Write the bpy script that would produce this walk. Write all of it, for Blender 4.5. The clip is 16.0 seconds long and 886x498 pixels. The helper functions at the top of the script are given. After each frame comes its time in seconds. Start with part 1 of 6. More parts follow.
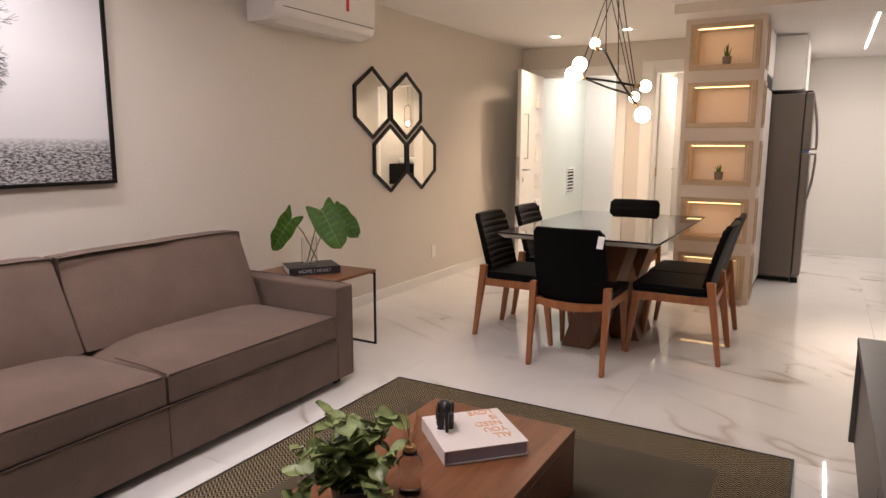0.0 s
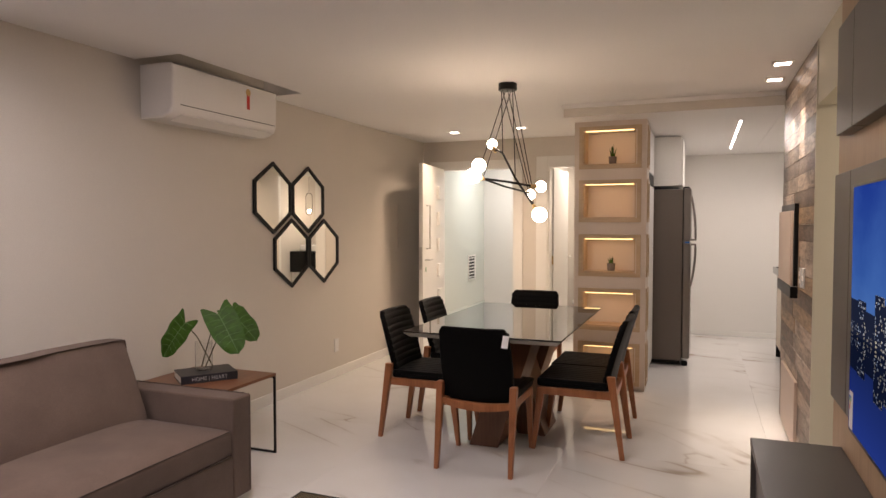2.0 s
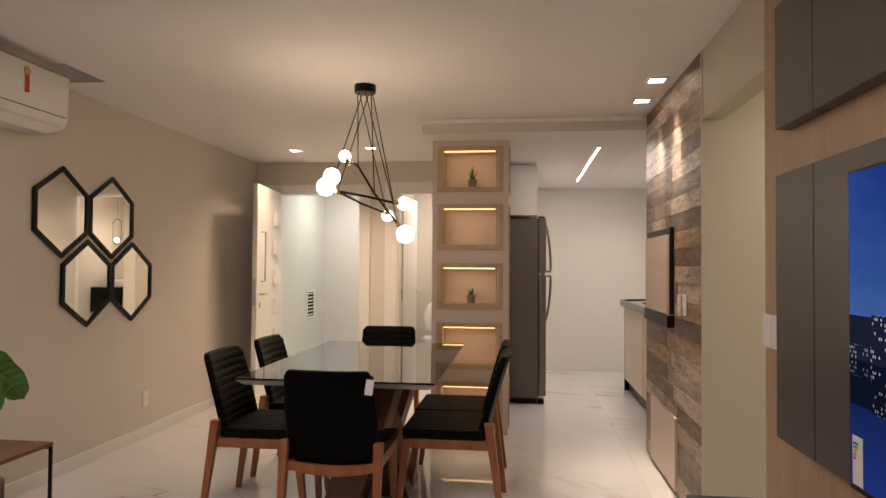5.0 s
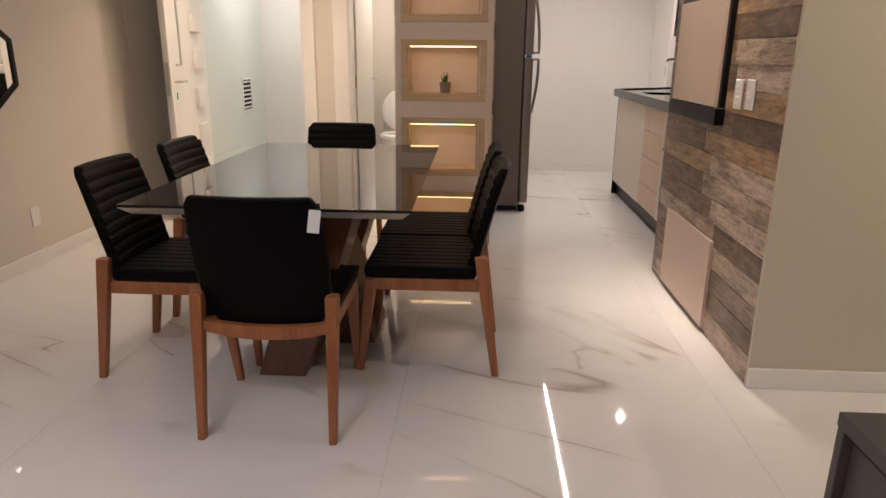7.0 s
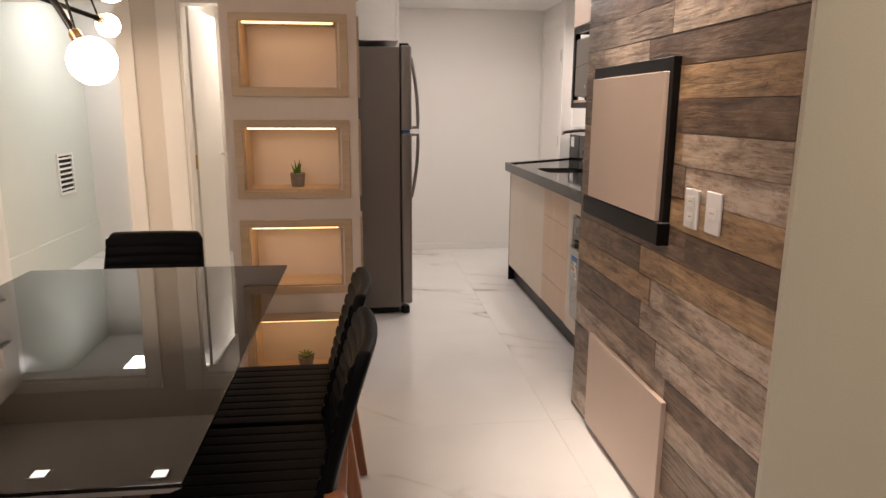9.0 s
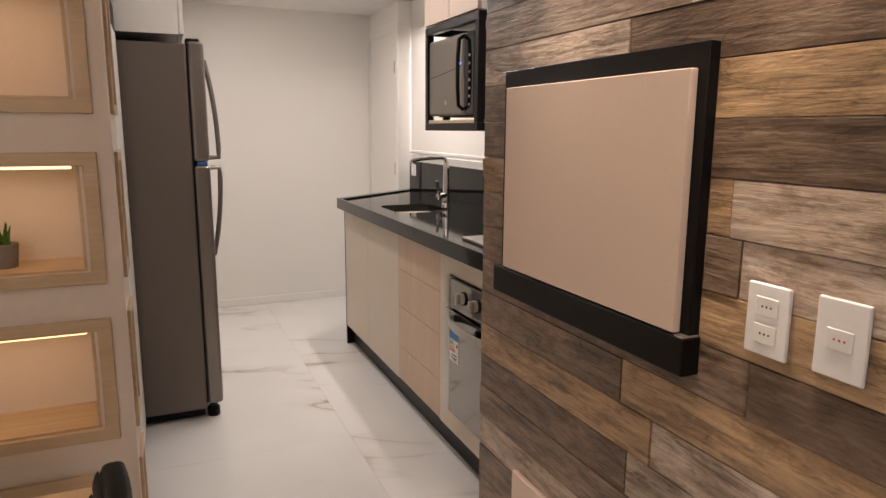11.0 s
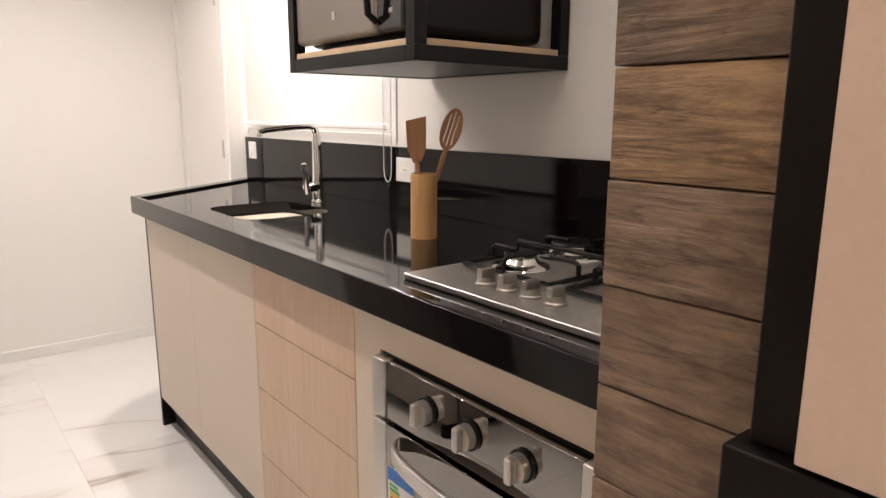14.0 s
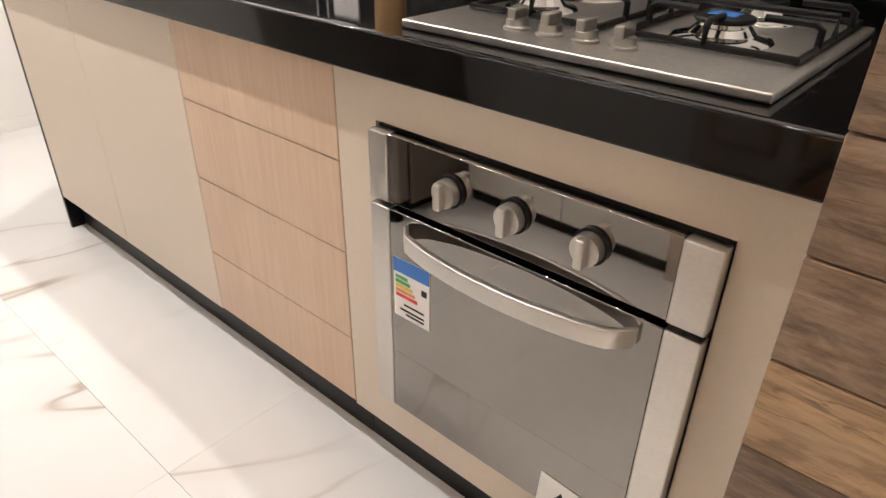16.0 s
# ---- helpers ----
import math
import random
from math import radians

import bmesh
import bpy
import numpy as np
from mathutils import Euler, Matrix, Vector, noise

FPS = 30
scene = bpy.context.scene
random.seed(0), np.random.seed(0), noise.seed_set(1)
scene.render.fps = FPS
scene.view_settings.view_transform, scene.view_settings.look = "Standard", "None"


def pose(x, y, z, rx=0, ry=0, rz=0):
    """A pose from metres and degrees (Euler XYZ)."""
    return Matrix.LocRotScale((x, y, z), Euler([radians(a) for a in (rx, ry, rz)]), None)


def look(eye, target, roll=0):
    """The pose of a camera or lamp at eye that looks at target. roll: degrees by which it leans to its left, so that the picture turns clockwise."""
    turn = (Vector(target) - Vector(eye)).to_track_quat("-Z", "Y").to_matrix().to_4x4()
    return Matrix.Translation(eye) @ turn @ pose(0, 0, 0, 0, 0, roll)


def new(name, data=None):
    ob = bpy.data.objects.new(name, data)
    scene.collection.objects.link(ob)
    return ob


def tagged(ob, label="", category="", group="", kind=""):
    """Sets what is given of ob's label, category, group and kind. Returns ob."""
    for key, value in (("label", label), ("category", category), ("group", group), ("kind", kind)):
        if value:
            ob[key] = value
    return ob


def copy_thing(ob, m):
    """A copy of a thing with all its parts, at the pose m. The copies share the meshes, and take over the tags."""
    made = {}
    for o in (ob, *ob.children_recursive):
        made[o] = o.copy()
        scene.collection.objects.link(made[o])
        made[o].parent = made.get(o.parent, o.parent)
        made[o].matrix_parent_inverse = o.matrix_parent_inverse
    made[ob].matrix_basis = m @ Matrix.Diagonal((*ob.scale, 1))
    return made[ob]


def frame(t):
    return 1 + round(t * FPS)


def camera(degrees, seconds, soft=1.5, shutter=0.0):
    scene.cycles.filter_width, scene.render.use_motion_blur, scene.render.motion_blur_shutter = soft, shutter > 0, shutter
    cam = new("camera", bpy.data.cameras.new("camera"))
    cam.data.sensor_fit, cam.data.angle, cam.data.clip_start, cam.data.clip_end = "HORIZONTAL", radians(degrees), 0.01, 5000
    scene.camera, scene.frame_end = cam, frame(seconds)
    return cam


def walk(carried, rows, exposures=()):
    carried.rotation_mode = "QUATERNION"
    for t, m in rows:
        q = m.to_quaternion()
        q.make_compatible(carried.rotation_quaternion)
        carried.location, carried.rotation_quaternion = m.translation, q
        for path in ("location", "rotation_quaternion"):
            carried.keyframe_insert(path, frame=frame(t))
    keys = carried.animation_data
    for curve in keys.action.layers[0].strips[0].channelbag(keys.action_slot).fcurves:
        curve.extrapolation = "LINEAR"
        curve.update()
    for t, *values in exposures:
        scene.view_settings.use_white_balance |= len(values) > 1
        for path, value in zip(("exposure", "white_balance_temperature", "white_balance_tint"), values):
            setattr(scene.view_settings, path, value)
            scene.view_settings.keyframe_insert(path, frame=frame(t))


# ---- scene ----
cam = camera(67.8, 16.0)
EXPOSURES = [(0, -0.01, 6650, 17), (1, -0.13, 6650, 17), (1.5, -0.18, 6650, 17), (2.5, -0.36, 6750, 17), (3.5, -0.5, 6800, 17), (5, -0.5, 6950, 17), (7.5, -0.34, 6550, 17), (10, -0.3, 6600, 17), (12.5, -0.3, 6600, 15), (13.5, 0.05, 6450, 15), (14.5, 0.5, 6400, 14), (15.4, 0.7, 6300, 13), (16, 0.62, 6250, 12)]
PATH = [
    (0, (0.515, 0.7, 1.3), (-0.47, 2.413, 0.986), 0.1),
    (0.5, (0.511, 0.732, 1.305), (-0.352, 2.509, 0.995), 0.2),
    (1, (0.518, 0.748, 1.337), (-0.263, 2.563, 1.029), 0.1),
    (1.5, (0.486, 0.737, 1.389), (-0.245, 2.578, 1.113), 0.1),
    (2, (0.485, 0.732, 1.42), (-0.245, 2.593, 1.344), -0.0),
    (2.5, (0.492, 0.756, 1.441), (-0.241, 2.614, 1.531), 0.2),
    (3, (0.476, 0.816, 1.459), (-0.253, 2.668, 1.649), 0.2),
    (3.5, (0.454, 0.905, 1.44), (-0.275, 2.748, 1.704), 0.2),
    (4, (0.384, 0.988, 1.374), (-0.31, 2.842, 1.656), 0.4),
    (4.5, (0.232, 1.148, 1.267), (-0.248, 3.065, 1.572), 0.4),
    (5, (0.159, 1.337, 1.312), (-0.08, 3.322, 1.362), 0.4),
    (5.2, (0.126, 1.422, 1.284), (-0.052, 3.413, 1.217), 0.3),
    (7.3, (-0.045, 2.519, 1.248), (-0.14, 4.432, 0.672), 0.6),
    (7.5, (-0.05, 2.64, 1.254), (-0.146, 4.553, 0.679), 0.7),
    (8, (-0.015, 2.887, 1.297), (-0.1, 4.802, 0.727), 0.5),
    (8.5, (0.065, 3.118, 1.369), (0.091, 5.048, 0.847), 0.2),
    (9, (0.077, 3.354, 1.389), (0.308, 5.296, 0.97), 0.3),
    (9.5, (0.048, 3.606, 1.404), (0.497, 5.52, 1.035), 0.3),
    (10, (0.085, 3.9, 1.387), (0.694, 5.772, 1.033), 0.3),
    (10.2, (0.088, 4.014, 1.409), (0.75, 5.868, 1.055), 0.4),
    (12.3, (0.396, 5.239, 1.345), (1.22, 7.025, 0.986), 0.2),
    (12.5, (0.429, 5.358, 1.334), (1.257, 7.142, 0.974), 0.2),
    (13, (0.485, 5.554, 1.291), (1.384, 7.305, 0.939), 0.2),
    (13.5, (0.537, 5.723, 1.273), (1.634, 7.359, 0.923), 0.4),
    (14, (0.542, 5.835, 1.275), (1.774, 7.36, 0.878), 0.2),
    (14.5, (0.541, 5.978, 1.272), (1.857, 7.411, 0.807), 0.2),
    (15, (0.529, 6.079, 1.226), (1.899, 7.401, 0.615), 0.3),
    (15.5, (0.532, 6.117, 1.186), (1.881, 7.328, 0.341), 0.7),
    (16, (0.535, 6.138, 1.174), (1.838, 7.27, 0.164), 0.9),
]
walk(cam, [(t, look(eye, target, roll)) for t, eye, target, roll in PATH], EXPOSURES)

# ---------------------------------------------------------------- world and light
WARM, NEUTRAL, COOL, AMBER = (1.0, 0.74, 0.49), (1.0, 0.93, 0.86), (1.0, 0.93, 0.94), (1.0, 0.62, 0.30)
world = bpy.data.worlds.new("world")
scene.world = world
world.use_nodes = True
world.node_tree.nodes["Background"].inputs[0].default_value = (0.02, 0.025, 0.04, 1)
world.node_tree.nodes["Background"].inputs[1].default_value = 0.3


def area(name, place, target, sx, sy, watts, colour, spread=180):
    lamp = bpy.data.lights.new(name, "AREA")
    lamp.shape, lamp.size, lamp.size_y, lamp.energy, lamp.color = "RECTANGLE", sx, sy, watts, colour
    lamp.spread = radians(spread)
    ob = new(name, lamp)
    ob.matrix_world = look(place, target)
    return ob


# living room panel and its slim profile beside it, dining spots, kitchen line, niches, entrance hall and bathroom
area("living_panel_light", (-1.0, 2.42, 2.385), (-1.0, 2.42, 0), 0.48, 0.48, 17, COOL)
area("living_line_light", (-0.62, 1.85, 2.385), (-0.62, 1.85, 0), 0.03, 1.4, 5, COOL)
# added fill behind the camera for wall and sofa, no fixture known there
area("rear_panel_light", (-1.75, -0.3, 2.385), (-1.75, -0.3, 0), 0.48, 0.48, 20, COOL)
for sy in (1.25, 2.15):
    area("picture_spot_light", (-2.2, sy, 2.385), (-2.2, sy, 0), 0.06, 0.06, 9, COOL, 160)
area("kitchen_line_light", (0.78, 7.93, 2.285), (0.78, 7.93, 0), 0.014, 2.15, 21, NEUTRAL)
for sx, sy, w, c in ((-1.99, 7.38, 9.5, (1.0, 0.79, 0.57)), (-1.24, 7.30, 13, (1.0, 0.79, 0.57))):
    area("spot_light", (sx, sy, 2.385), (sx, sy, 0), 0.07, 0.07, w, c, 120)
for sy in (5.74, 5.26):
    area("wall_washer_light", (0.93, sy, 2.385), (1.035, sy, 1.1), 0.06, 0.06, 3.2, (1.0, 0.86, 0.70), 50)
# the one at y 6.55 is an added fill for hob and wall
for sx, sy, w in ((1.49, 6.55, 0.8), (1.49, 8.4, 11.5)):
    area("counter_spot_light", (sx, sy, 2.285), (sx, sy, 0), 0.045, 0.045, w, (1.0, 0.91, 0.81), 150)
# unseen lamp added behind the blind to make its cloth bright
area("service_light", (2.35, 8.4, 1.9), (1.9, 8.4, 1.6), 0.9, 0.7, 15, (1.0, 0.98, 0.97))
# invented corridor lamp that brightens the olive wall
area("corridor_light", (2.0, 4.2, 2.285), (2.0, 4.2, 0), 0.09, 0.09, 16, (1.0, 0.88, 0.70))
area("hall_light", (-1.9, 9.2, 2.37), (-1.9, 9.2, 0), 0.3, 0.3, 16, (1.0, 0.99, 0.95))
area("bath_light", (-0.7, 9.0, 2.37), (-0.7, 9.0, 0), 0.3, 0.3, 25, (1.0, 0.92, 0.80))
NICHES = [0.041, 0.504, 0.968, 1.434, 1.89]
for z in NICHES:
    area("niche_light", (-0.255, 6.52, z + 0.318), (-0.255, 6.60, z), 0.40, 0.012, 0.36, AMBER, 170)

# ---------------------------------------------------------------- materials


def nodes_of(name, rough=0.5, metal=0.0, base=(0.5, 0.5, 0.5), spec=0.5, coat=0.0):
    m = bpy.data.materials.new(name)
    m.use_nodes = True
    nt = m.node_tree
    b = nt.nodes["Principled BSDF"]
    b.inputs["Base Color"].default_value = (*base, 1)
    b.inputs["Roughness"].default_value = rough
    b.inputs["Metallic"].default_value = metal
    b.inputs["Specular IOR Level"].default_value = spec
    b.inputs["Coat Weight"].default_value = coat
    return m, nt, b


def node(nt, kind, **values):
    n = nt.nodes.new(kind)
    for k, v in values.items():
        n.inputs[k.replace("_", " ")].default_value = v
    return n


def coords(nt, scale=(1, 1, 1), turn=(0, 0, 0), shift_random=0.0):
    tc = nt.nodes.new("ShaderNodeTexCoord")
    mp = nt.nodes.new("ShaderNodeMapping")
    mp.inputs["Scale"].default_value = scale
    mp.inputs["Rotation"].default_value = turn
    nt.links.new(tc.outputs["Object"], mp.inputs["Vector"])
    if shift_random:
        oi = nt.nodes.new("ShaderNodeObjectInfo")
        mul = nt.nodes.new("ShaderNodeMath")
        mul.operation, mul.inputs[1].default_value = "MULTIPLY", shift_random
        nt.links.new(oi.outputs["Random"], mul.inputs[0])
        nt.links.new(mul.outputs[0], mp.inputs["Location"])
    return mp.outputs["Vector"]


def noise_tex(nt, vec, scale, detail=4.0, rough=0.55, distort=0.0):
    n = node(nt, "ShaderNodeTexNoise", Scale=scale, Detail=detail, Roughness=rough, Distortion=distort)
    nt.links.new(vec, n.inputs["Vector"])
    return n.outputs["Fac"]


def ramp(nt, fac, stops):
    r = nt.nodes.new("ShaderNodeValToRGB")
    while len(r.color_ramp.elements) < len(stops):
        r.color_ramp.elements.new(0.5)
    for e, (p, c) in zip(r.color_ramp.elements, stops):
        e.position, e.color = p, (*c, 1)
    nt.links.new(fac, r.inputs["Fac"])
    return r.outputs["Color"]


def mix(nt, fac, a, b, mode="MIX"):
    m = nt.nodes.new("ShaderNodeMix")
    m.data_type, m.blend_type = "RGBA", mode
    for sock, v in ((m.inputs[0], fac), (m.inputs[6], a), (m.inputs[7], b)):
        if isinstance(v, (int, float)):
            sock.default_value = v
        elif isinstance(v, tuple):
            sock.default_value = (*v, 1)
        else:
            nt.links.new(v, sock)
    return m.outputs[2]


def bump(nt, b, height, strength, distance=0.002):
    n = node(nt, "ShaderNodeBump", Strength=strength, Distance=distance)
    nt.links.new(height, n.inputs["Height"])
    nt.links.new(n.outputs["Normal"], b.inputs["Normal"])


def scaled(c, k):
    return tuple(min(1.0, v * k) for v in c)


def plain(name, base, rough=0.5, metal=0.0, grain=60.0, vary=0.06, relief=0.05, coat=0.0, spec=0.5, stretch=(1, 1, 1)):
    """A surface of one colour with fine grain, large soft variation and slight relief."""
    m, nt, b = nodes_of(name, rough, metal, base, spec, coat)
    v = coords(nt, stretch)
    fine, large = noise_tex(nt, v, grain, 5), noise_tex(nt, v, 1.7, 3)
    c1 = ramp(nt, fine, [(0.3, scaled(base, 1 - vary)), (0.7, scaled(base, 1 + vary))])
    c2 = ramp(nt, large, [(0.3, (1 - vary * 0.7,) * 3), (0.7, (1.0,) * 3)])
    nt.links.new(mix(nt, 1.0, c1, c2, "MULTIPLY"), b.inputs["Base Color"])
    r = nt.nodes.new("ShaderNodeMapRange")
    r.inputs["To Min"].default_value, r.inputs["To Max"].default_value = rough * 0.88, min(1, rough * 1.12)
    nt.links.new(large, r.inputs["Value"])
    nt.links.new(r.outputs[0], b.inputs["Roughness"])
    if relief:
        bump(nt, b, fine, relief)
    return m


def wood(name, dark, light, rough=0.4, along="y", ring=9.0, grain=70.0, relief=0.08, pieces=0.0):
    """Straight-grained wood, with the grain along one axis."""
    m, nt, b = nodes_of(name, rough, 0, light)
    long = {"x": (0.06, 1, 1), "y": (1, 0.06, 1), "z": (1, 1, 0.06)}[along]
    v = coords(nt, long, shift_random=pieces)
    big, fine = noise_tex(nt, v, ring, 5, 0.6, 1.2), noise_tex(nt, v, grain, 6, 0.7)
    c = mix(nt, 0.35, ramp(nt, big, [(0.32, dark), (0.68, light)]), ramp(nt, fine, [(0.35, scaled(dark, 0.75)), (0.65, light)]))
    nt.links.new(c, b.inputs["Base Color"])
    bump(nt, b, fine, relief)
    return m


def glow(name, colour, strength):
    m = bpy.data.materials.new(name)
    m.use_nodes = True
    nt = m.node_tree
    nt.nodes.remove(nt.nodes["Principled BSDF"])
    e = nt.nodes.new("ShaderNodeEmission")
    e.inputs[0].default_value, e.inputs[1].default_value = (*colour, 1), strength
    nt.links.new(e.outputs[0], nt.nodes["Material Output"].inputs[0])
    return m


def glass(name, tint=(1, 1, 1), rough=0.0, ior=1.45):
    m, nt, b = nodes_of(name, rough, 0, tint)
    b.inputs["Transmission Weight"].default_value, b.inputs["IOR"].default_value = 1.0, ior
    return m


def marble():
    """White polished porcelain with a few long, soft grey-brown veins, each tile shifted."""
    m, nt, b = nodes_of("marble_porcelain", 0.035, 0, (0.8, 0.79, 0.77), 0.75)
    v = coords(nt, (1.0, 1.0, 1.0), (0, 0, 0.35), 37.0)
    stretch = nt.nodes.new("ShaderNodeMapping")
    stretch.inputs["Scale"].default_value = (0.38, 1.25, 1)
    nt.links.new(v, stretch.inputs["Vector"])
    veins = noise_tex(nt, stretch.outputs["Vector"], 1.0, 3.5, 0.48, 0.7)
    gate = ramp(nt, noise_tex(nt, v, 1.3, 3), [(0.46, (0, 0, 0)), (0.66, (1, 1, 1))])
    line = ramp(nt, veins, [(0.491, (0, 0, 0)), (0.5, (0.85, 0.85, 0.85)), (0.509, (0, 0, 0))])
    wide = ramp(nt, veins, [(0.43, (0, 0, 0)), (0.5, (0.22, 0.22, 0.22)), (0.57, (0, 0, 0))])
    fac = mix(nt, 1.0, mix(nt, 1.0, line, wide, "ADD"), gate, "MULTIPLY")
    cloud = ramp(nt, noise_tex(nt, v, 2.2, 4), [(0.3, (0.725, 0.71, 0.69)), (0.7, (0.765, 0.755, 0.74))])
    nt.links.new(mix(nt, fac, cloud, (0.42, 0.36, 0.305)), b.inputs["Base Color"])
    return m


def old_plank(name, tone, worn, wear):
    """A wood-look board of one tone: long grain, dark cracks, stains and pale worn patches, each board shifted."""
    m, nt, b = nodes_of(name, 0.4, 0, tone)
    v = coords(nt, (1, 0.09, 1), shift_random=23.0)
    v2 = coords(nt, (1, 0.3, 1), shift_random=11.0)
    grain, figure = noise_tex(nt, v, 60, 6, 0.65, 0.9), noise_tex(nt, v, 13, 5, 0.6, 3.2)
    crack, blot, flake = noise_tex(nt, v, 28, 3, 0.5, 1.6), noise_tex(nt, v2, 9, 6, 0.62, 0.5), noise_tex(nt, v2, 34, 7, 0.72, 0.3)
    c = ramp(nt, figure, [(0.30, scaled(tone, 0.62)), (0.50, tone), (0.70, scaled(tone, 1.22))])
    c = mix(nt, 0.8, c, ramp(nt, grain, [(0.34, (0.55, 0.52, 0.5)), (0.55, (1.06, 1.05, 1.04))]), "MULTIPLY")
    c = mix(nt, 0.9, c, ramp(nt, blot, [(0.32, (0.5, 0.47, 0.45)), (0.48, (1, 1, 1)), (0.70, (1.25, 1.23, 1.2))]), "MULTIPLY")
    c = mix(nt, 0.7, c, ramp(nt, flake, [(0.38, (0.42, 0.38, 0.35)), (0.50, (1, 1, 1))]), "MULTIPLY")
    patch = mix(nt, 1.0, ramp(nt, flake, [(0.50, (0, 0, 0)), (0.60, (wear, wear, wear))]), ramp(nt, blot, [(0.42, (0.15, 0.15, 0.15)), (0.60, (1, 1, 1))]), "MULTIPLY")
    c = mix(nt, patch, c, worn)
    lines = ramp(nt, crack, [(0.478, (1, 1, 1)), (0.497, (0.38, 0.34, 0.32)), (0.503, (0.38, 0.34, 0.32)), (0.522, (1, 1, 1))])
    c = mix(nt, mix(nt, 1.0, ramp(nt, blot, [(0.45, (0.75, 0.75, 0.75)), (0.56, (0.1, 0.1, 0.1))]), (1, 1, 1), "MULTIPLY"), c, mix(nt, 1.0, c, lines, "MULTIPLY"))
    nt.links.new(c, b.inputs["Base Color"])
    bump(nt, b, mix(nt, 0.5, grain, figure), 1.0, 0.006)
    return m


def fabric(name, base):
    m, nt, b = nodes_of(name, 0.92, 0, base, 0.2)
    b.inputs["Sheen Weight"].default_value = 0.1
    v = coords(nt)
    weave, large = noise_tex(nt, v, 240, 4, 0.8), noise_tex(nt, v, 4.5, 5)
    streak = noise_tex(nt, coords(nt, (8, 1.2, 8)), 60, 3)
    c = mix(nt, 0.5, ramp(nt, weave, [(0.3, scaled(base, 0.72)), (0.7, scaled(base, 1.25))]), ramp(nt, streak, [(0.3, scaled(base, 0.85)), (0.7, scaled(base, 1.12))]))
    c = mix(nt, 1.0, c, ramp(nt, large, [(0.32, (0.82, 0.82, 0.82)), (0.68, (1.05, 1.05, 1.05))]), "MULTIPLY")
    nt.links.new(c, b.inputs["Base Color"])
    bump(nt, b, weave, 0.35, 0.0015)
    return m


def zigzag_rug():
    """Woven border: a fine light zigzag on dark brown."""
    m, nt, b = nodes_of("woven_herringbone", 0.95, 0, (0.1, 0.08, 0.06), 0.1)
    tc = nt.nodes.new("ShaderNodeTexCoord")
    sep = nt.nodes.new("ShaderNodeSeparateXYZ")
    nt.links.new(tc.outputs["Object"], sep.inputs[0])

    def maths(op, a, second):
        n = nt.nodes.new("ShaderNodeMath")
        n.operation = op
        for sock, v in zip(n.inputs, (a, second)):
            if isinstance(v, (int, float)):
                sock.default_value = v
            else:
                nt.links.new(v, sock)
        return n.outputs[0]

    tri = maths("PINGPONG", sep.outputs["X"], 0.015)
    wave = maths("PINGPONG", maths("ADD", sep.outputs["Y"], tri), 0.0085)
    fac = maths("GREATER_THAN", wave, 0.0046)
    fuzz = noise_tex(nt, tc.outputs["Object"], 300, 3)
    c = mix(nt, fac, (0.022, 0.017, 0.012), (0.25, 0.20, 0.125))
    c = mix(nt, 0.5, c, ramp(nt, fuzz, [(0.3, (0.6, 0.6, 0.6)), (0.7, (1.2, 1.2, 1.2))]), "MULTIPLY")
    nt.links.new(c, b.inputs["Base Color"])
    bump(nt, b, fac, 0.5, 0.002)
    return m


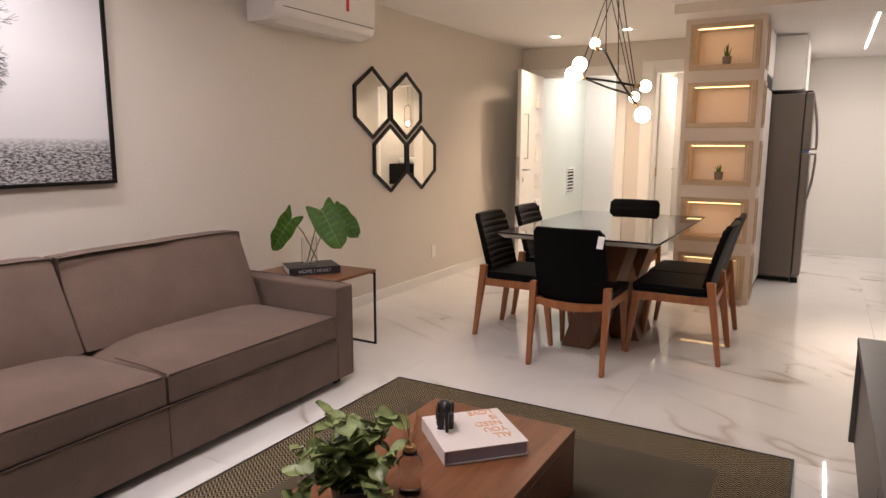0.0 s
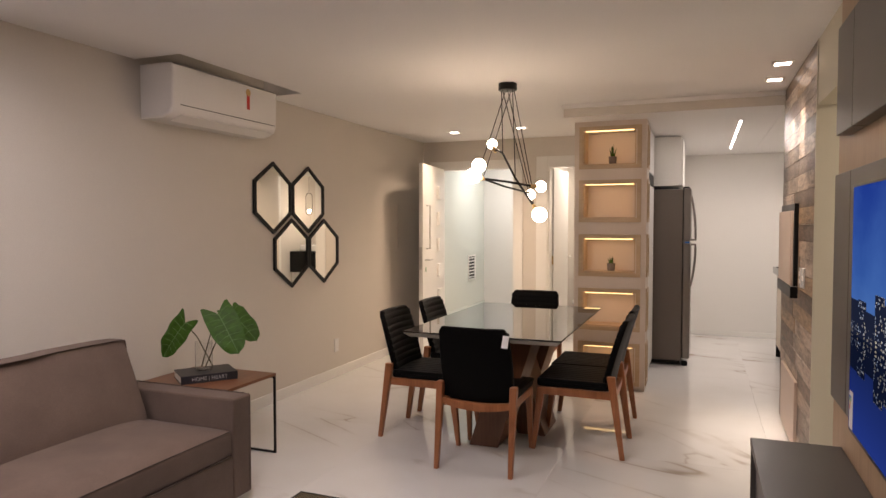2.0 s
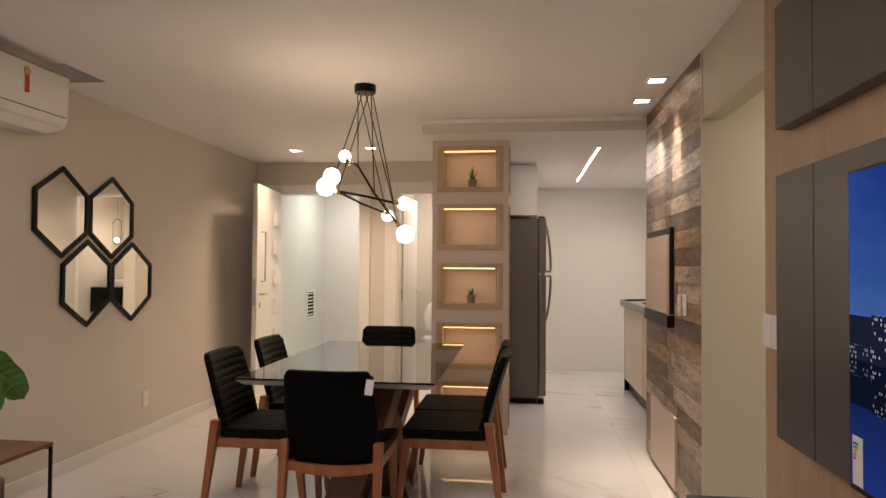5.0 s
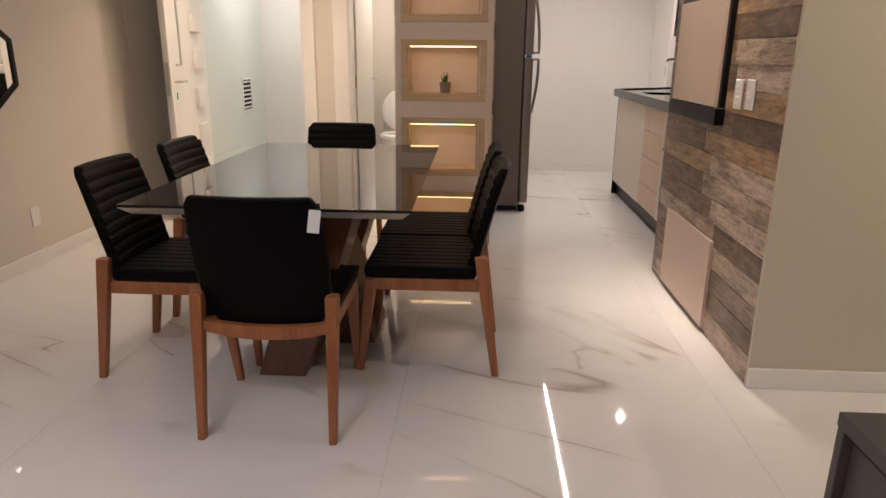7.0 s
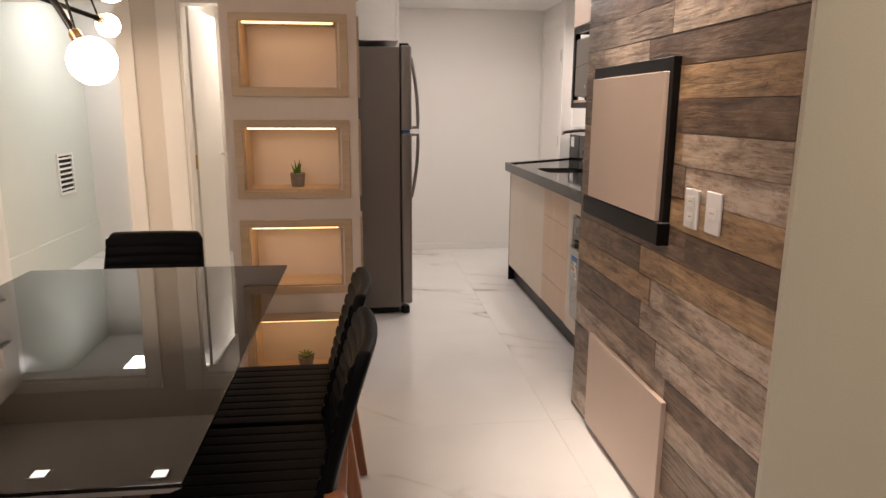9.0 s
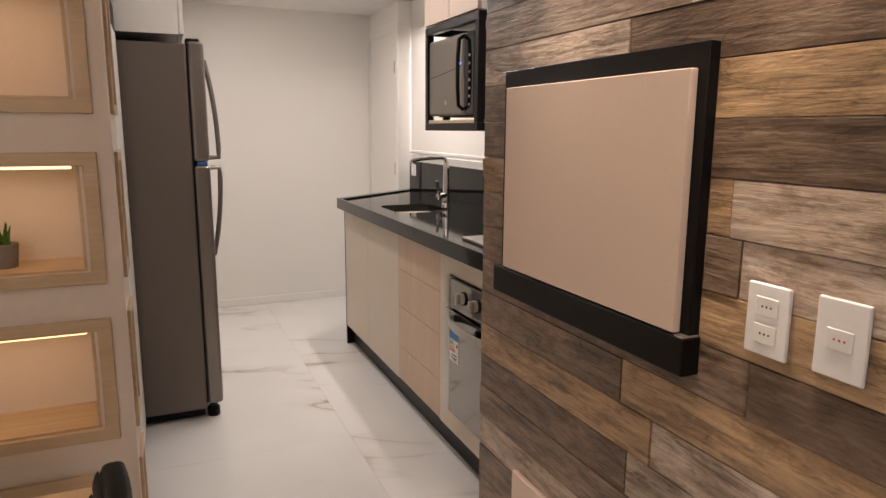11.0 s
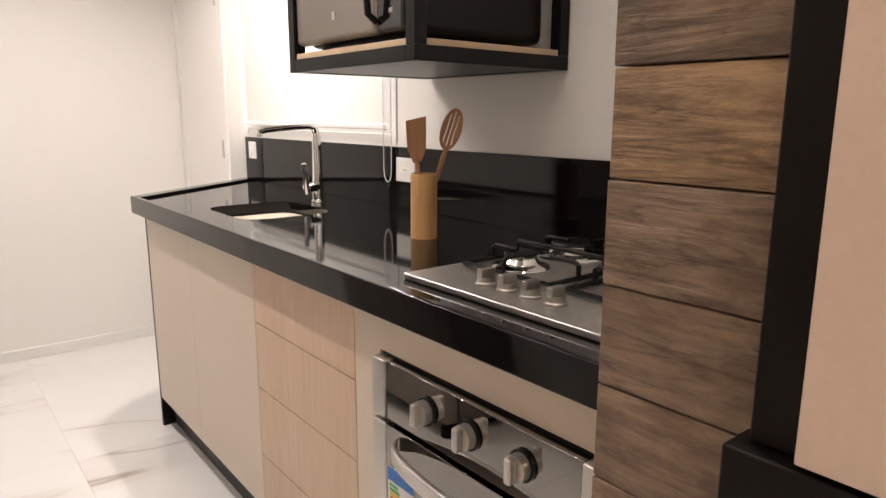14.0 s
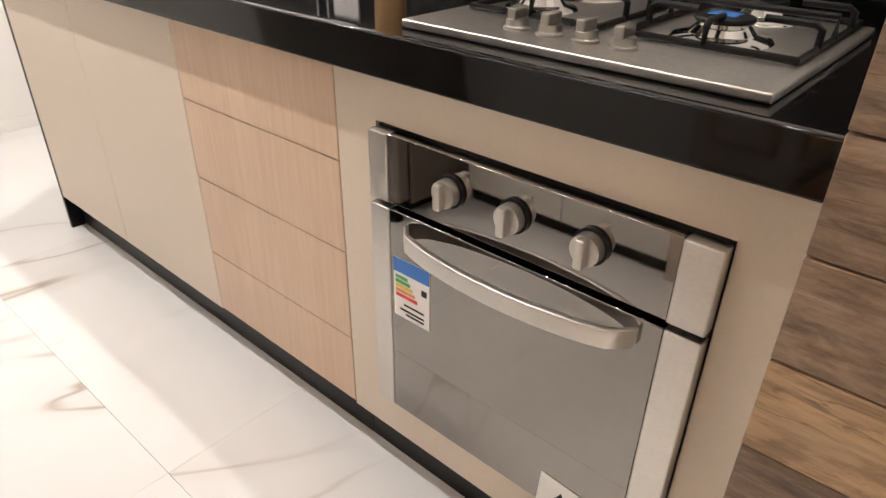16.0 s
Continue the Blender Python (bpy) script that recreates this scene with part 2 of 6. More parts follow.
def night_screen():
    """A glowing screen: blue dusk sky, a row of lit buildings on a quay and their reflections in dark water."""
    m = glow("screen_picture", (0.1, 0.2, 0.8), 0.8)
    nt = m.node_tree
    e = next(n for n in nt.nodes if n.type == "EMISSION")
    tc = nt.nodes.new("ShaderNodeTexCoord")
    sep = nt.nodes.new("ShaderNodeSeparateXYZ")
    nt.links.new(tc.outputs["Generated"], sep.inputs[0])
    along, up = sep.outputs["Y"], sep.outputs["Z"]

    def maths(op, a, second=0.0):
        n = nt.nodes.new("ShaderNodeMath")
        n.operation = op
        for sock, v in zip(n.inputs, (a, second)):
            if isinstance(v, (int, float)):
                sock.default_value = v
            else:
                nt.links.new(v, sock)
        return n.outputs[0]

    def chance(x, y=0.0):
        pair = nt.nodes.new("ShaderNodeCombineXYZ")
        for sock, v in zip(pair.inputs, (x, y)):
            if isinstance(v, (int, float)):
                sock.default_value = v
            else:
                nt.links.new(v, sock)
        w = nt.nodes.new("ShaderNodeTexWhiteNoise")
        w.noise_dimensions = "3D"
        nt.links.new(pair.outputs[0], w.inputs["Vector"])
        return w.outputs["Value"]

    quay = 0.40
    level = maths("ABSOLUTE", maths("SUBTRACT", up, quay))  # height over the quay, mirrored in the water
    water = maths("LESS_THAN", up, quay)
    house = chance(maths("FLOOR", maths("MULTIPLY", along, 13.0)))
    top = maths("ADD", maths("MULTIPLY", house, 0.13), 0.09)
    inside = maths("LESS_THAN", level, top)
    col, row = maths("MULTIPLY", along, 150.0), maths("MULTIPLY", level, 70.0)
    lit = maths("GREATER_THAN", chance(maths("FLOOR", col), maths("FLOOR", row)), 0.70)
    pane = maths("MULTIPLY", maths("GREATER_THAN", maths("FRACT", col), 0.42), maths("GREATER_THAN", maths("FRACT", row), 0.40))
    street = maths("LESS_THAN", level, 0.05)
    glowing = maths("MULTIPLY", maths("MULTIPLY", lit, pane), maths("MULTIPLY", inside, maths("ADD", maths("MULTIPLY", street, 0.6), maths("GREATER_THAN", house, 0.45))))
    cloud = noise_tex(nt, tc.outputs["Generated"], 3.0, 4)
    sky = ramp(nt, up, [(0.40, (0.10, 0.26, 0.62)), (0.62, (0.05, 0.17, 0.56)), (1.0, (0.016, 0.06, 0.40))])
    sky = mix(nt, 0.35, sky, ramp(nt, cloud, [(0.35, (0.02, 0.06, 0.35)), (0.65, (0.09, 0.22, 0.62))]))
    deep = ramp(nt, up, [(0.0, (0.02, 0.05, 0.30)), (0.40, (0.008, 0.016, 0.07))])
    c = mix(nt, water, sky, deep)
    c = mix(nt, inside, c, mix(nt, water, (0.016, 0.022, 0.05), (0.006, 0.01, 0.03)))
    light = mix(nt, chance(maths("FLOOR", col)), (0.45, 0.62, 0.95), (0.95, 0.85, 0.6))
    c = mix(nt, maths("MULTIPLY", glowing, maths("SUBTRACT", 0.9, maths("MULTIPLY", water, 0.45))), c, light)
    nt.links.new(c, e.inputs[0])
    return m


def printed_field():
    """Grey misty sky above a dark speckled field."""
    m, nt, b = nodes_of("misty_print", 0.35, 0, (0.6, 0.6, 0.62))
    tc = nt.nodes.new("ShaderNodeTexCoord")
    sep = nt.nodes.new("ShaderNodeSeparateXYZ")
    nt.links.new(tc.outputs["Generated"], sep.inputs[0])
    sky = ramp(nt, sep.outputs["Z"], [(0.0, (0.42, 0.42, 0.43)), (0.19, (0.50, 0.50, 0.51)), (0.215, (0.62, 0.62, 0.63)), (0.6, (0.72, 0.72, 0.73)), (1.0, (0.6, 0.6, 0.62))])
    mp = nt.nodes.new("ShaderNodeMapping")
    mp.inputs["Scale"].default_value = (1, 1, 3.2)
    nt.links.new(tc.outputs["Object"], mp.inputs["Vector"])
    speck = ramp(nt, noise_tex(nt, mp.outputs["Vector"], 42, 6, 0.75), [(0.44, (0.03, 0.03, 0.03)), (0.56, (1, 1, 1))])
    field = ramp(nt, sep.outputs["Z"], [(0.14, (1, 1, 1)), (0.205, (0.25, 0.25, 0.25)), (0.215, (0, 0, 0))])
    nt.links.new(mix(nt, field, sky, mix(nt, 1.0, sky, speck, "MULTIPLY")), b.inputs["Base Color"])
    return m


M_WALL = plain("greige_paint", (0.65, 0.60, 0.535), 0.55, grain=160, vary=0.03, relief=0.08)
M_OLIVE = plain("corridor_paint", (0.56, 0.52, 0.42), 0.55, grain=160, vary=0.03, relief=0.08)
M_WHITEWALL = plain("white_paint", (0.80, 0.775, 0.735), 0.5, grain=160, vary=0.025, relief=0.06)
M_CEIL = plain("ceiling_paint", (0.86, 0.84, 0.82), 0.7, grain=120, vary=0.02, relief=0.05)
M_HALL = plain("hall_gloss_paint", (0.70, 0.74, 0.68), 0.18, grain=90, vary=0.03, relief=0.02)
M_TRIM = plain("white_lacquer", (0.80, 0.78, 0.74), 0.3, grain=90, vary=0.02, relief=0)
M_COLUMN = plain("column_paint", (0.66, 0.57, 0.49), 0.5, grain=150, vary=0.03, relief=0.06)
M_OAK = wood("pale_oak", (0.46, 0.33, 0.20), (0.58, 0.43, 0.28), 0.42, "x", 8, 80)
M_OAKZ = wood("pale_oak_panel", (0.35, 0.23, 0.137), (0.44, 0.30, 0.185), 0.45, "z", 6, 70)
M_OAKDRAWER = wood("pink_oak_laminate", (0.58, 0.41, 0.285), (0.64, 0.47, 0.335), 0.42, "z", 7, 80, 0.04)
M_WALNUT = wood("walnut", (0.12, 0.042, 0.017), (0.25, 0.098, 0.042), 0.33, "y", 6, 60)
M_WALNUTZ = wood("walnut_upright", (0.09, 0.036, 0.018), (0.20, 0.085, 0.04), 0.33, "z", 6, 60)
M_LEG = wood("reddish_leg_wood", (0.24, 0.082, 0.03), (0.40, 0.150, 0.058), 0.36, "z", 12, 90)
M_LEATHER = plain("black_leather", (0.003, 0.0028, 0.0028), 0.48, grain=220, vary=0.2, relief=0.2, spec=0.08)
M_SOFA = fabric("taupe_fabric", (0.142, 0.098, 0.077))
M_PIPING = plain("dark_piping", (0.075, 0.053, 0.043), 0.9, grain=200)
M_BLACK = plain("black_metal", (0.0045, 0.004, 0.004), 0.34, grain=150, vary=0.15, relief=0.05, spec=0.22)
M_BLACKGLOSS = plain("black_granite", (0.0045, 0.0042, 0.004), 0.06, grain=240, vary=0.4, relief=0.0, spec=0.3)
M_STEEL = plain("brushed_steel", (0.60, 0.575, 0.54), 0.36, 1.0, grain=120, vary=0.08, relief=0.03, stretch=(1, 1, 12))
M_FRIDGE = plain("grey_steel_door", (0.27, 0.24, 0.215), 0.33, 0.85, grain=110, vary=0.08, relief=0.02, stretch=(10, 10, 1))
M_FRIDGESIDE = plain("grey_enamel", (0.165, 0.138, 0.118), 0.4, 0.35, grain=200, vary=0.05, relief=0.06)
M_KNOB = plain("satin_knob_steel", (0.36, 0.34, 0.31), 0.38, 1.0, grain=120, vary=0.06, relief=0.02)
M_CHROME = plain("chrome", (0.75, 0.74, 0.72), 0.08, 1.0, grain=30, vary=0.02, relief=0)
M_GREY = plain("graphite_lacquer", (0.072, 0.063, 0.057), 0.38, grain=120, vary=0.04, relief=0.03)
M_CREAM = plain("cream_laminate", (0.62, 0.53, 0.43), 0.4, grain=140, vary=0.02, relief=0.04)
M_ROSE = plain("beige_laminate", (0.60, 0.47, 0.38), 0.38, grain=140, vary=0.02, relief=0.04)
M_WHITEPLASTIC = plain("white_plastic", (0.82, 0.80, 0.78), 0.2, grain=80, vary=0.015, relief=0)
M_MIRROR, _, _ = nodes_of("mirror_silver", 0.01, 1.0, (0.86, 0.86, 0.83))
M_GLASS = glass("clear_glass", (0.97, 0.98, 0.97))
M_TABLEGLASS = plain("dark_glass_top", (0.008, 0.0065, 0.005), 0.015, grain=40, vary=0.03, relief=0, spec=0.5)
M_OVENGLASS = plain("grey_mirror_glass", (0.27, 0.255, 0.235), 0.03, 1.0, grain=40, vary=0.02, relief=0)
M_BLACKGLASS = plain("black_glass", (0.008, 0.008, 0.008), 0.04, grain=40, vary=0.02, relief=0)
M_MARBLE = marble()
M_GROUT = plain("grout", (0.76, 0.745, 0.72), 0.8, grain=200)
PLANKS = {
    "light": old_plank("greyed_plank", (0.444, 0.345, 0.263), (0.52, 0.45, 0.39), 0.55),
    "wash": old_plank("whitewashed_plank", (0.480, 0.374, 0.291), (0.60, 0.53, 0.47), 0.85),
    "gold": old_plank("golden_plank", (0.384, 0.252, 0.140), (0.42, 0.30, 0.18), 0.4),
    "dark": old_plank("dark_plank", (0.150, 0.097, 0.063), (0.28, 0.215, 0.165), 0.45),
    "mid": old_plank("brown_plank", (0.190, 0.128, 0.084), (0.32, 0.24, 0.18), 0.5),
    "grey": old_plank("grey_brown_plank", (0.264, 0.197, 0.143), (0.34, 0.28, 0.23), 0.35),
}
M_RUG = zigzag_rug()
M_RUGMID = fabric("olive_brown_weave", (0.070, 0.055, 0.034))
M_LEAF = plain("deep_green_leaf", (0.046, 0.112, 0.011), 0.5, grain=40, vary=0.35, relief=0.1, spec=0.22)
M_RIB = plain("pale_vein", (0.13, 0.24, 0.08), 0.4, grain=60)
M_LEAFPALE = plain("sage_leaf", (0.185, 0.235, 0.075), 0.42, grain=40, vary=0.3, relief=0.1)
M_STEM = plain("green_brown_stem", (0.09, 0.08, 0.035), 0.5, grain=60, vary=0.2)
M_POT = plain("clay_grey_pot", (0.20, 0.17, 0.15), 0.7, grain=120, vary=0.15, relief=0.2)
M_POTDARK = plain("dark_blue_grey_pot", (0.03, 0.035, 0.042), 0.35, grain=90, vary=0.1)
M_SOIL = plain("dark_soil", (0.03, 0.022, 0.016), 0.95, grain=90, vary=0.4, relief=0.6)
M_PAPER = plain("page_paper", (0.70, 0.66, 0.60), 0.8, grain=200, vary=0.06, relief=0.1)
M_COVER = plain("off_white_cover", (0.66, 0.60, 0.56), 0.45, grain=120, vary=0.03)
M_ORANGE = plain("orange_print", (0.62, 0.27, 0.10), 0.5, grain=120)
M_BLACKCOVER = plain("black_book_cover", (0.016, 0.016, 0.02), 0.4, grain=120, vary=0.1)
M_SILVERPRINT = plain("silver_print", (0.42, 0.42, 0.42), 0.4, grain=120)
M_BAMBOO = wood("bamboo", (0.44, 0.23, 0.085), (0.58, 0.34, 0.14), 0.4, "z", 9, 90)
M_UTENSIL = wood("utensil_wood", (0.33, 0.15, 0.06), (0.45, 0.22, 0.095), 0.5, "z", 10, 90)
M_BRASS = plain("brass", (0.62, 0.42, 0.2), 0.3, 1.0, grain=60, vary=0.05, relief=0)
M_PORCELAIN = plain("porcelain", (0.82, 0.80, 0.76), 0.1, grain=60, vary=0.01, relief=0)
# near-black that paints the shade inside slots, gaps and holes
M_SHADOWGAP = plain("painted_gap_shade", (0.02, 0.018, 0.016), 0.8, grain=90)
M_DOORWHITE = plain("door_lacquer", (0.80, 0.78, 0.74), 0.5, grain=160, vary=0.025, relief=0.04)
M_RED = plain("red_ribbon", (0.55, 0.03, 0.02), 0.4, grain=90)
M_BLUE = plain("blue_print", (0.03, 0.16, 0.5), 0.4, grain=90)
M_GREEN = plain("green_print", (0.05, 0.3, 0.08), 0.4, grain=90)
M_YELLOW = plain("yellow_print", (0.7, 0.5, 0.05), 0.4, grain=90)
M_LABEL = plain("label_paper", (0.75, 0.73, 0.70), 0.5, grain=90, vary=0.02)
M_AMBERGLASS = glass("smoke_glass", (0.80, 0.74, 0.68))
M_PANEL = glow("panel_diffuser", (1.0, 0.97, 0.98), 14.0)
M_LINE = glow("line_diffuser", (1.0, 0.93, 0.84), 16.0)
M_SPOT = glow("spot_diffuser", (1.0, 0.88, 0.74), 18.0)
M_NICHELED = glow("niche_led", (1.0, 0.66, 0.28), 4.0)
M_GLOBE = glow("lit_globe", (1.0, 0.80, 0.58), 58.0)
M_BULB = glow("lit_bulb", (1.0, 0.80, 0.58), 58.0)
M_SCREEN = night_screen()
M_PRINT = printed_field()


def blind_cloth():
    m = bpy.data.materials.new("blind_cloth")
    m.use_nodes = True
    nt = m.node_tree
    d, t, s = nt.nodes["Principled BSDF"], nt.nodes.new("ShaderNodeBsdfTranslucent"), nt.nodes.new("ShaderNodeMixShader")
    d.inputs["Base Color"].default_value, d.inputs["Roughness"].default_value = (0.82, 0.8, 0.77, 1), 0.9
    t.inputs[0].default_value = (0.85, 0.82, 0.78, 1)
    s.inputs[0].default_value = 0.5
    nt.links.new(d.outputs[0], s.inputs[1])
    nt.links.new(t.outputs[0], s.inputs[2])
    nt.links.new(s.outputs[0], nt.nodes["Material Output"].inputs[0])
    bump(nt, d, noise_tex(nt, coords(nt), 300, 2), 0.2)
    return m


M_BLIND = blind_cloth()

# ---------------------------------------------------------------- mesh helpers


def box(x0, y0, z0, x1, y1, z1, bev=0.0, seg=2, bm=None):
    """A box with rounded edges, added to bm if one is given."""
    b = bmesh.new()
    bmesh.ops.create_cube(b, size=1)
    for v in b.verts:
        v.co = ((x0 + x1) / 2 + v.co.x * (x1 - x0), (y0 + y1) / 2 + v.co.y * (y1 - y0), (z0 + z1) / 2 + v.co.z * (z1 - z0))
    if bev:
        bmesh.ops.bevel(b, geom=b.edges[:], offset=bev, segments=seg, affect="EDGES", profile=0.5)
    return joined(bm, b)


def joined(bm, b):
    if bm is None:
        return b
    me = bpy.data.meshes.new("temporary")
    b.to_mesh(me)
    b.free()
    bm.from_mesh(me)
    bpy.data.meshes.remove(me)
    return bm


def tube(points, r, n=10, bm=None, r_end=None, closed=False):
    """A round bar along points; r may shrink towards r_end."""
    b = bmesh.new()
    pts = [Vector(p) for p in points]
    rings, up = [], Vector((0, 0, 1))
    for i, p in enumerate(pts):
        a, c = (pts[i - 1] if i or closed else p), (pts[(i + 1) % len(pts)] if i + 1 < len(pts) or closed else p)
        d = (c - a).normalized()
        side = d.cross(up)
        if side.length < 1e-3:
            side = d.cross(Vector((0, 1, 0)))
        side.normalize()
        other = side.cross(d).normalized()
        if rings and other.dot(last) < 0:
            side, other = -side, -other
        last = other
        rr = r if r_end is None else r + (r_end - r) * i / (len(pts) - 1)
        rings.append([b.verts.new(p + rr * (math.cos(k * math.tau / n) * side + math.sin(k * math.tau / n) * other)) for k in range(n)])
    pairs = list(zip(rings, rings[1:])) + ([(rings[-1], rings[0])] if closed else [])
    for ra, rb in pairs:
        for k in range(n):
            b.faces.new((ra[k], ra[(k + 1) % n], rb[(k + 1) % n], rb[k]))
    if not closed:
        b.faces.new(rings[0])
        b.faces.new(rings[-1])
    bmesh.ops.recalc_face_normals(b, faces=b.faces[:])
    return joined(bm, b)


def lathe(profile, n=24, at=(0, 0, 0), sx=1.0, sy=1.0, bm=None):
    """A turned body from (radius, height) pairs round z."""
    b = bmesh.new()
    rings = []
    for r, z in profile:
        if r < 1e-5:
            rings.append([b.verts.new((at[0], at[1], at[2] + z))])
        else:
            rings.append([b.verts.new((at[0] + sx * r * math.cos(k * math.tau / n), at[1] + sy * r * math.sin(k * math.tau / n), at[2] + z)) for k in range(n)])
    for ra, rb in zip(rings, rings[1:]):
        for k in range(n):
            j = (k + 1) % n
            if len(ra) == 1 and len(rb) > 1:
                b.faces.new((ra[0], rb[k], rb[j]))
            elif len(rb) == 1 and len(ra) > 1:
                b.faces.new((ra[k], ra[j], rb[0]))
            elif len(ra) > 1:
                b.faces.new((ra[k], ra[j], rb[j], rb[k]))
    for ring in (rings[0], rings[-1]):
        if len(ring) > 2:
            b.faces.new(ring)
    bmesh.ops.recalc_face_normals(b, faces=b.faces[:])
    return joined(bm, b)


def ball(at, r, bm=None, scale=(1, 1, 1), n=16):
    b = bmesh.new()
    bmesh.ops.create_uvsphere(b, u_segments=n, v_segments=max(8, n * 2 // 3), radius=r)
    for v in b.verts:
        v.co = Vector((v.co.x * scale[0], v.co.y * scale[1], v.co.z * scale[2])) + Vector(at)
    return joined(bm, b)


def prism(outline, z0, z1, bev=0.0, bm=None):
    """An upright prism over an outline of (x, y) points."""
    b = bmesh.new()
    f = b.faces.new([b.verts.new((x, y, z0)) for x, y in outline])
    up = bmesh.ops.extrude_face_region(b, geom=[f])["geom"]
    for v in up:
        if isinstance(v, bmesh.types.BMVert):
            v.co.z = z1
    bmesh.ops.recalc_face_normals(b, faces=b.faces[:])
    if bev:
        bmesh.ops.bevel(b, geom=b.edges[:], offset=bev, segments=2, affect="EDGES", profile=0.5)
    return joined(bm, b)


def moved(bm, m):
    bmesh.ops.transform(bm, matrix=m, verts=bm.verts[:])
    return bm


def ring(axis, at0, at1, a0, b0, a1, b1, wa, wb, bev=0.0):
    """A rectangular frame in one piece: across axis from at0 to at1; its outline (a0, b0)-(a1, b1) in the two other axes, wa and wb wide."""
    b = bmesh.new()

    def corner(p, q, d):
        return b.verts.new({"x": (d, p, q), "y": (p, d, q), "z": (p, q, d)}[axis])

    loops = []
    for d, k in ((at0, 0), (at1, 0), (at1, 1), (at0, 1)):
        p0, q0, p1, q1 = a0 + wa * k, b0 + wb * k, a1 - wa * k, b1 - wb * k
        loops.append([corner(p0, q0, d), corner(p1, q0, d), corner(p1, q1, d), corner(p0, q1, d)])
    for r0, r1 in zip(loops, loops[1:] + loops[:1]):
        for k in range(4):
            b.faces.new((r0[k], r0[(k + 1) % 4], r1[(k + 1) % 4], r1[k]))
    bmesh.ops.recalc_face_normals(b, faces=b.faces[:])
    if bev:
        bmesh.ops.bevel(b, geom=[e for e in b.edges if e.calc_face_angle(0) > 1.2], offset=bev, segments=1, affect="EDGES", profile=0.5)
    return b


def part(name, bm, material, parent=None, label="", sharp=50):
    # soft corners whose normals lean to the larger faces, so that flat faces stay flat
    bm.normal_update()
    bm.verts.ensure_lookup_table()
    limit = math.cos(radians(sharp))
    size = {f: f.calc_area() for f in bm.faces}
    normals = []
    for f in bm.faces:
        for v in f.verts:
            n = Vector((0, 0, 0))
            for g in v.link_faces:
                if g.normal.dot(f.normal) > limit:
                    n += g.normal * size[g]
            normals.append(n.normalized() if n.length > 0 else f.normal.copy())
    me = bpy.data.meshes.new(name)
    bm.to_mesh(me)
    bm.free()
    me.materials.append(material)
    me.polygons.foreach_set("use_smooth", [True] * len(me.polygons))
    me.normals_split_custom_set(normals)
    ob = new(name, me)
    ob.parent = parent
    if parent is not None and parent.name in IN_PLACE:
        ob.matrix_parent_inverse = IN_PLACE[parent.name]
    return tagged(ob, label) if label else ob


IN_PLACE = {}  # things whose parts are built in the room's own coordinates
PLAN = [Matrix.Identity(4)]


def placed(name, label, category, at, group=""):
    """A thing with its base at a place, whose parts are given in room coordinates."""
    ob = thing(name, label, category, at, 0, group)
    IN_PLACE[ob.name] = ob.matrix_basis.inverted()
    ob.matrix_basis = PLAN[0] @ ob.matrix_basis
    return ob


def thing(name, label, category, at=(0, 0, 0), rz=0.0, group=""):
    ob = new(name)
    ob.empty_display_size = 0.05
    ob.matrix_world = pose(*at, 0, 0, rz)
    return tagged(ob, label, category, group)


def setting(name, bm, material, label, category):
    ob = tagged(part(name, bm, material), label, category, "", "structure")
    ob.matrix_basis = PLAN[0]
    return ob


def letters(text, size, material, parent, m, name="lettering", align="CENTER", depth=0.0006, bold=0.0):
    cu = bpy.data.curves.new(name, "FONT")
    cu.body, cu.size, cu.align_x, cu.align_y, cu.extrude = text, size, align, "CENTER", depth
    cu.offset = bold
    tmp = new(name, cu)
    me = bpy.data.meshes.new_from_object(tmp.evaluated_get(bpy.context.evaluated_depsgraph_get()))
    bpy.data.objects.remove(tmp)
    me.materials.clear()
    me.materials.append(material)
    ob = new(name, me)
    ob.parent = parent
    ob.matrix_local = m
    return ob

# ---------------------------------------------------------------- the large structure
XL, CEIL, KCEIL = -2.67, 2.40, 2.296
YB, YK = 8.12, 9.80
RUN = Matrix.Translation((0.068, 0.575, 0)) @ Matrix.Diagonal((0.97, 0.962, 0.99, 1))  # plan of the counter run

setting("ceiling", box(XL - 0.15, -2.3, CEIL, -2.33, 3.75, CEIL + 0.12, bm=box(-2.33, -2.3, CEIL, 1.06, YB + 0.15, CEIL + 0.12, bm=box(XL - 0.15, 5.0, CEIL, -2.33, YB + 0.15, CEIL + 0.12))), M_CEIL,
        "smooth white plaster ceiling with recessed lamps", "ceiling")
setting("ceiling_recess", box(XL - 0.15, 3.75, CEIL + 0.12, -2.33, 5.0, CEIL + 0.2), M_CEIL, "raised white recess above the air conditioner", "ceiling")
b = box(-0.585, 6.19, KCEIL, 1.06, YK + 0.15, CEIL - 0.002)
b = box(1.062, 6.207, KCEIL, 3.1, YK + 0.15, CEIL, bm=b)
b = box(-0.60, 6.175, CEIL - 0.035, 1.03, 6.19, CEIL - 0.003, bm=b)
b = box(-0.60, 6.19, CEIL - 0.035, -0.585, YB - 0.003, CEIL - 0.003, bm=b)
setting("ceiling_kitchen", b, M_CEIL, "lowered white plaster kitchen ceiling with a stepped edge", "ceiling")
setting("ceiling_trim", box(-0.586, 6.184, KCEIL - 0.001, 1.044, 6.1895, CEIL - 0.036), M_WALL, "greige painted face of the lowered ceiling", "trim")
setting("ceiling_corridor", box(1.15, 3.55, 2.30, 3.1, 4.738, 2.398), M_CEIL, "white corridor ceiling", "ceiling")
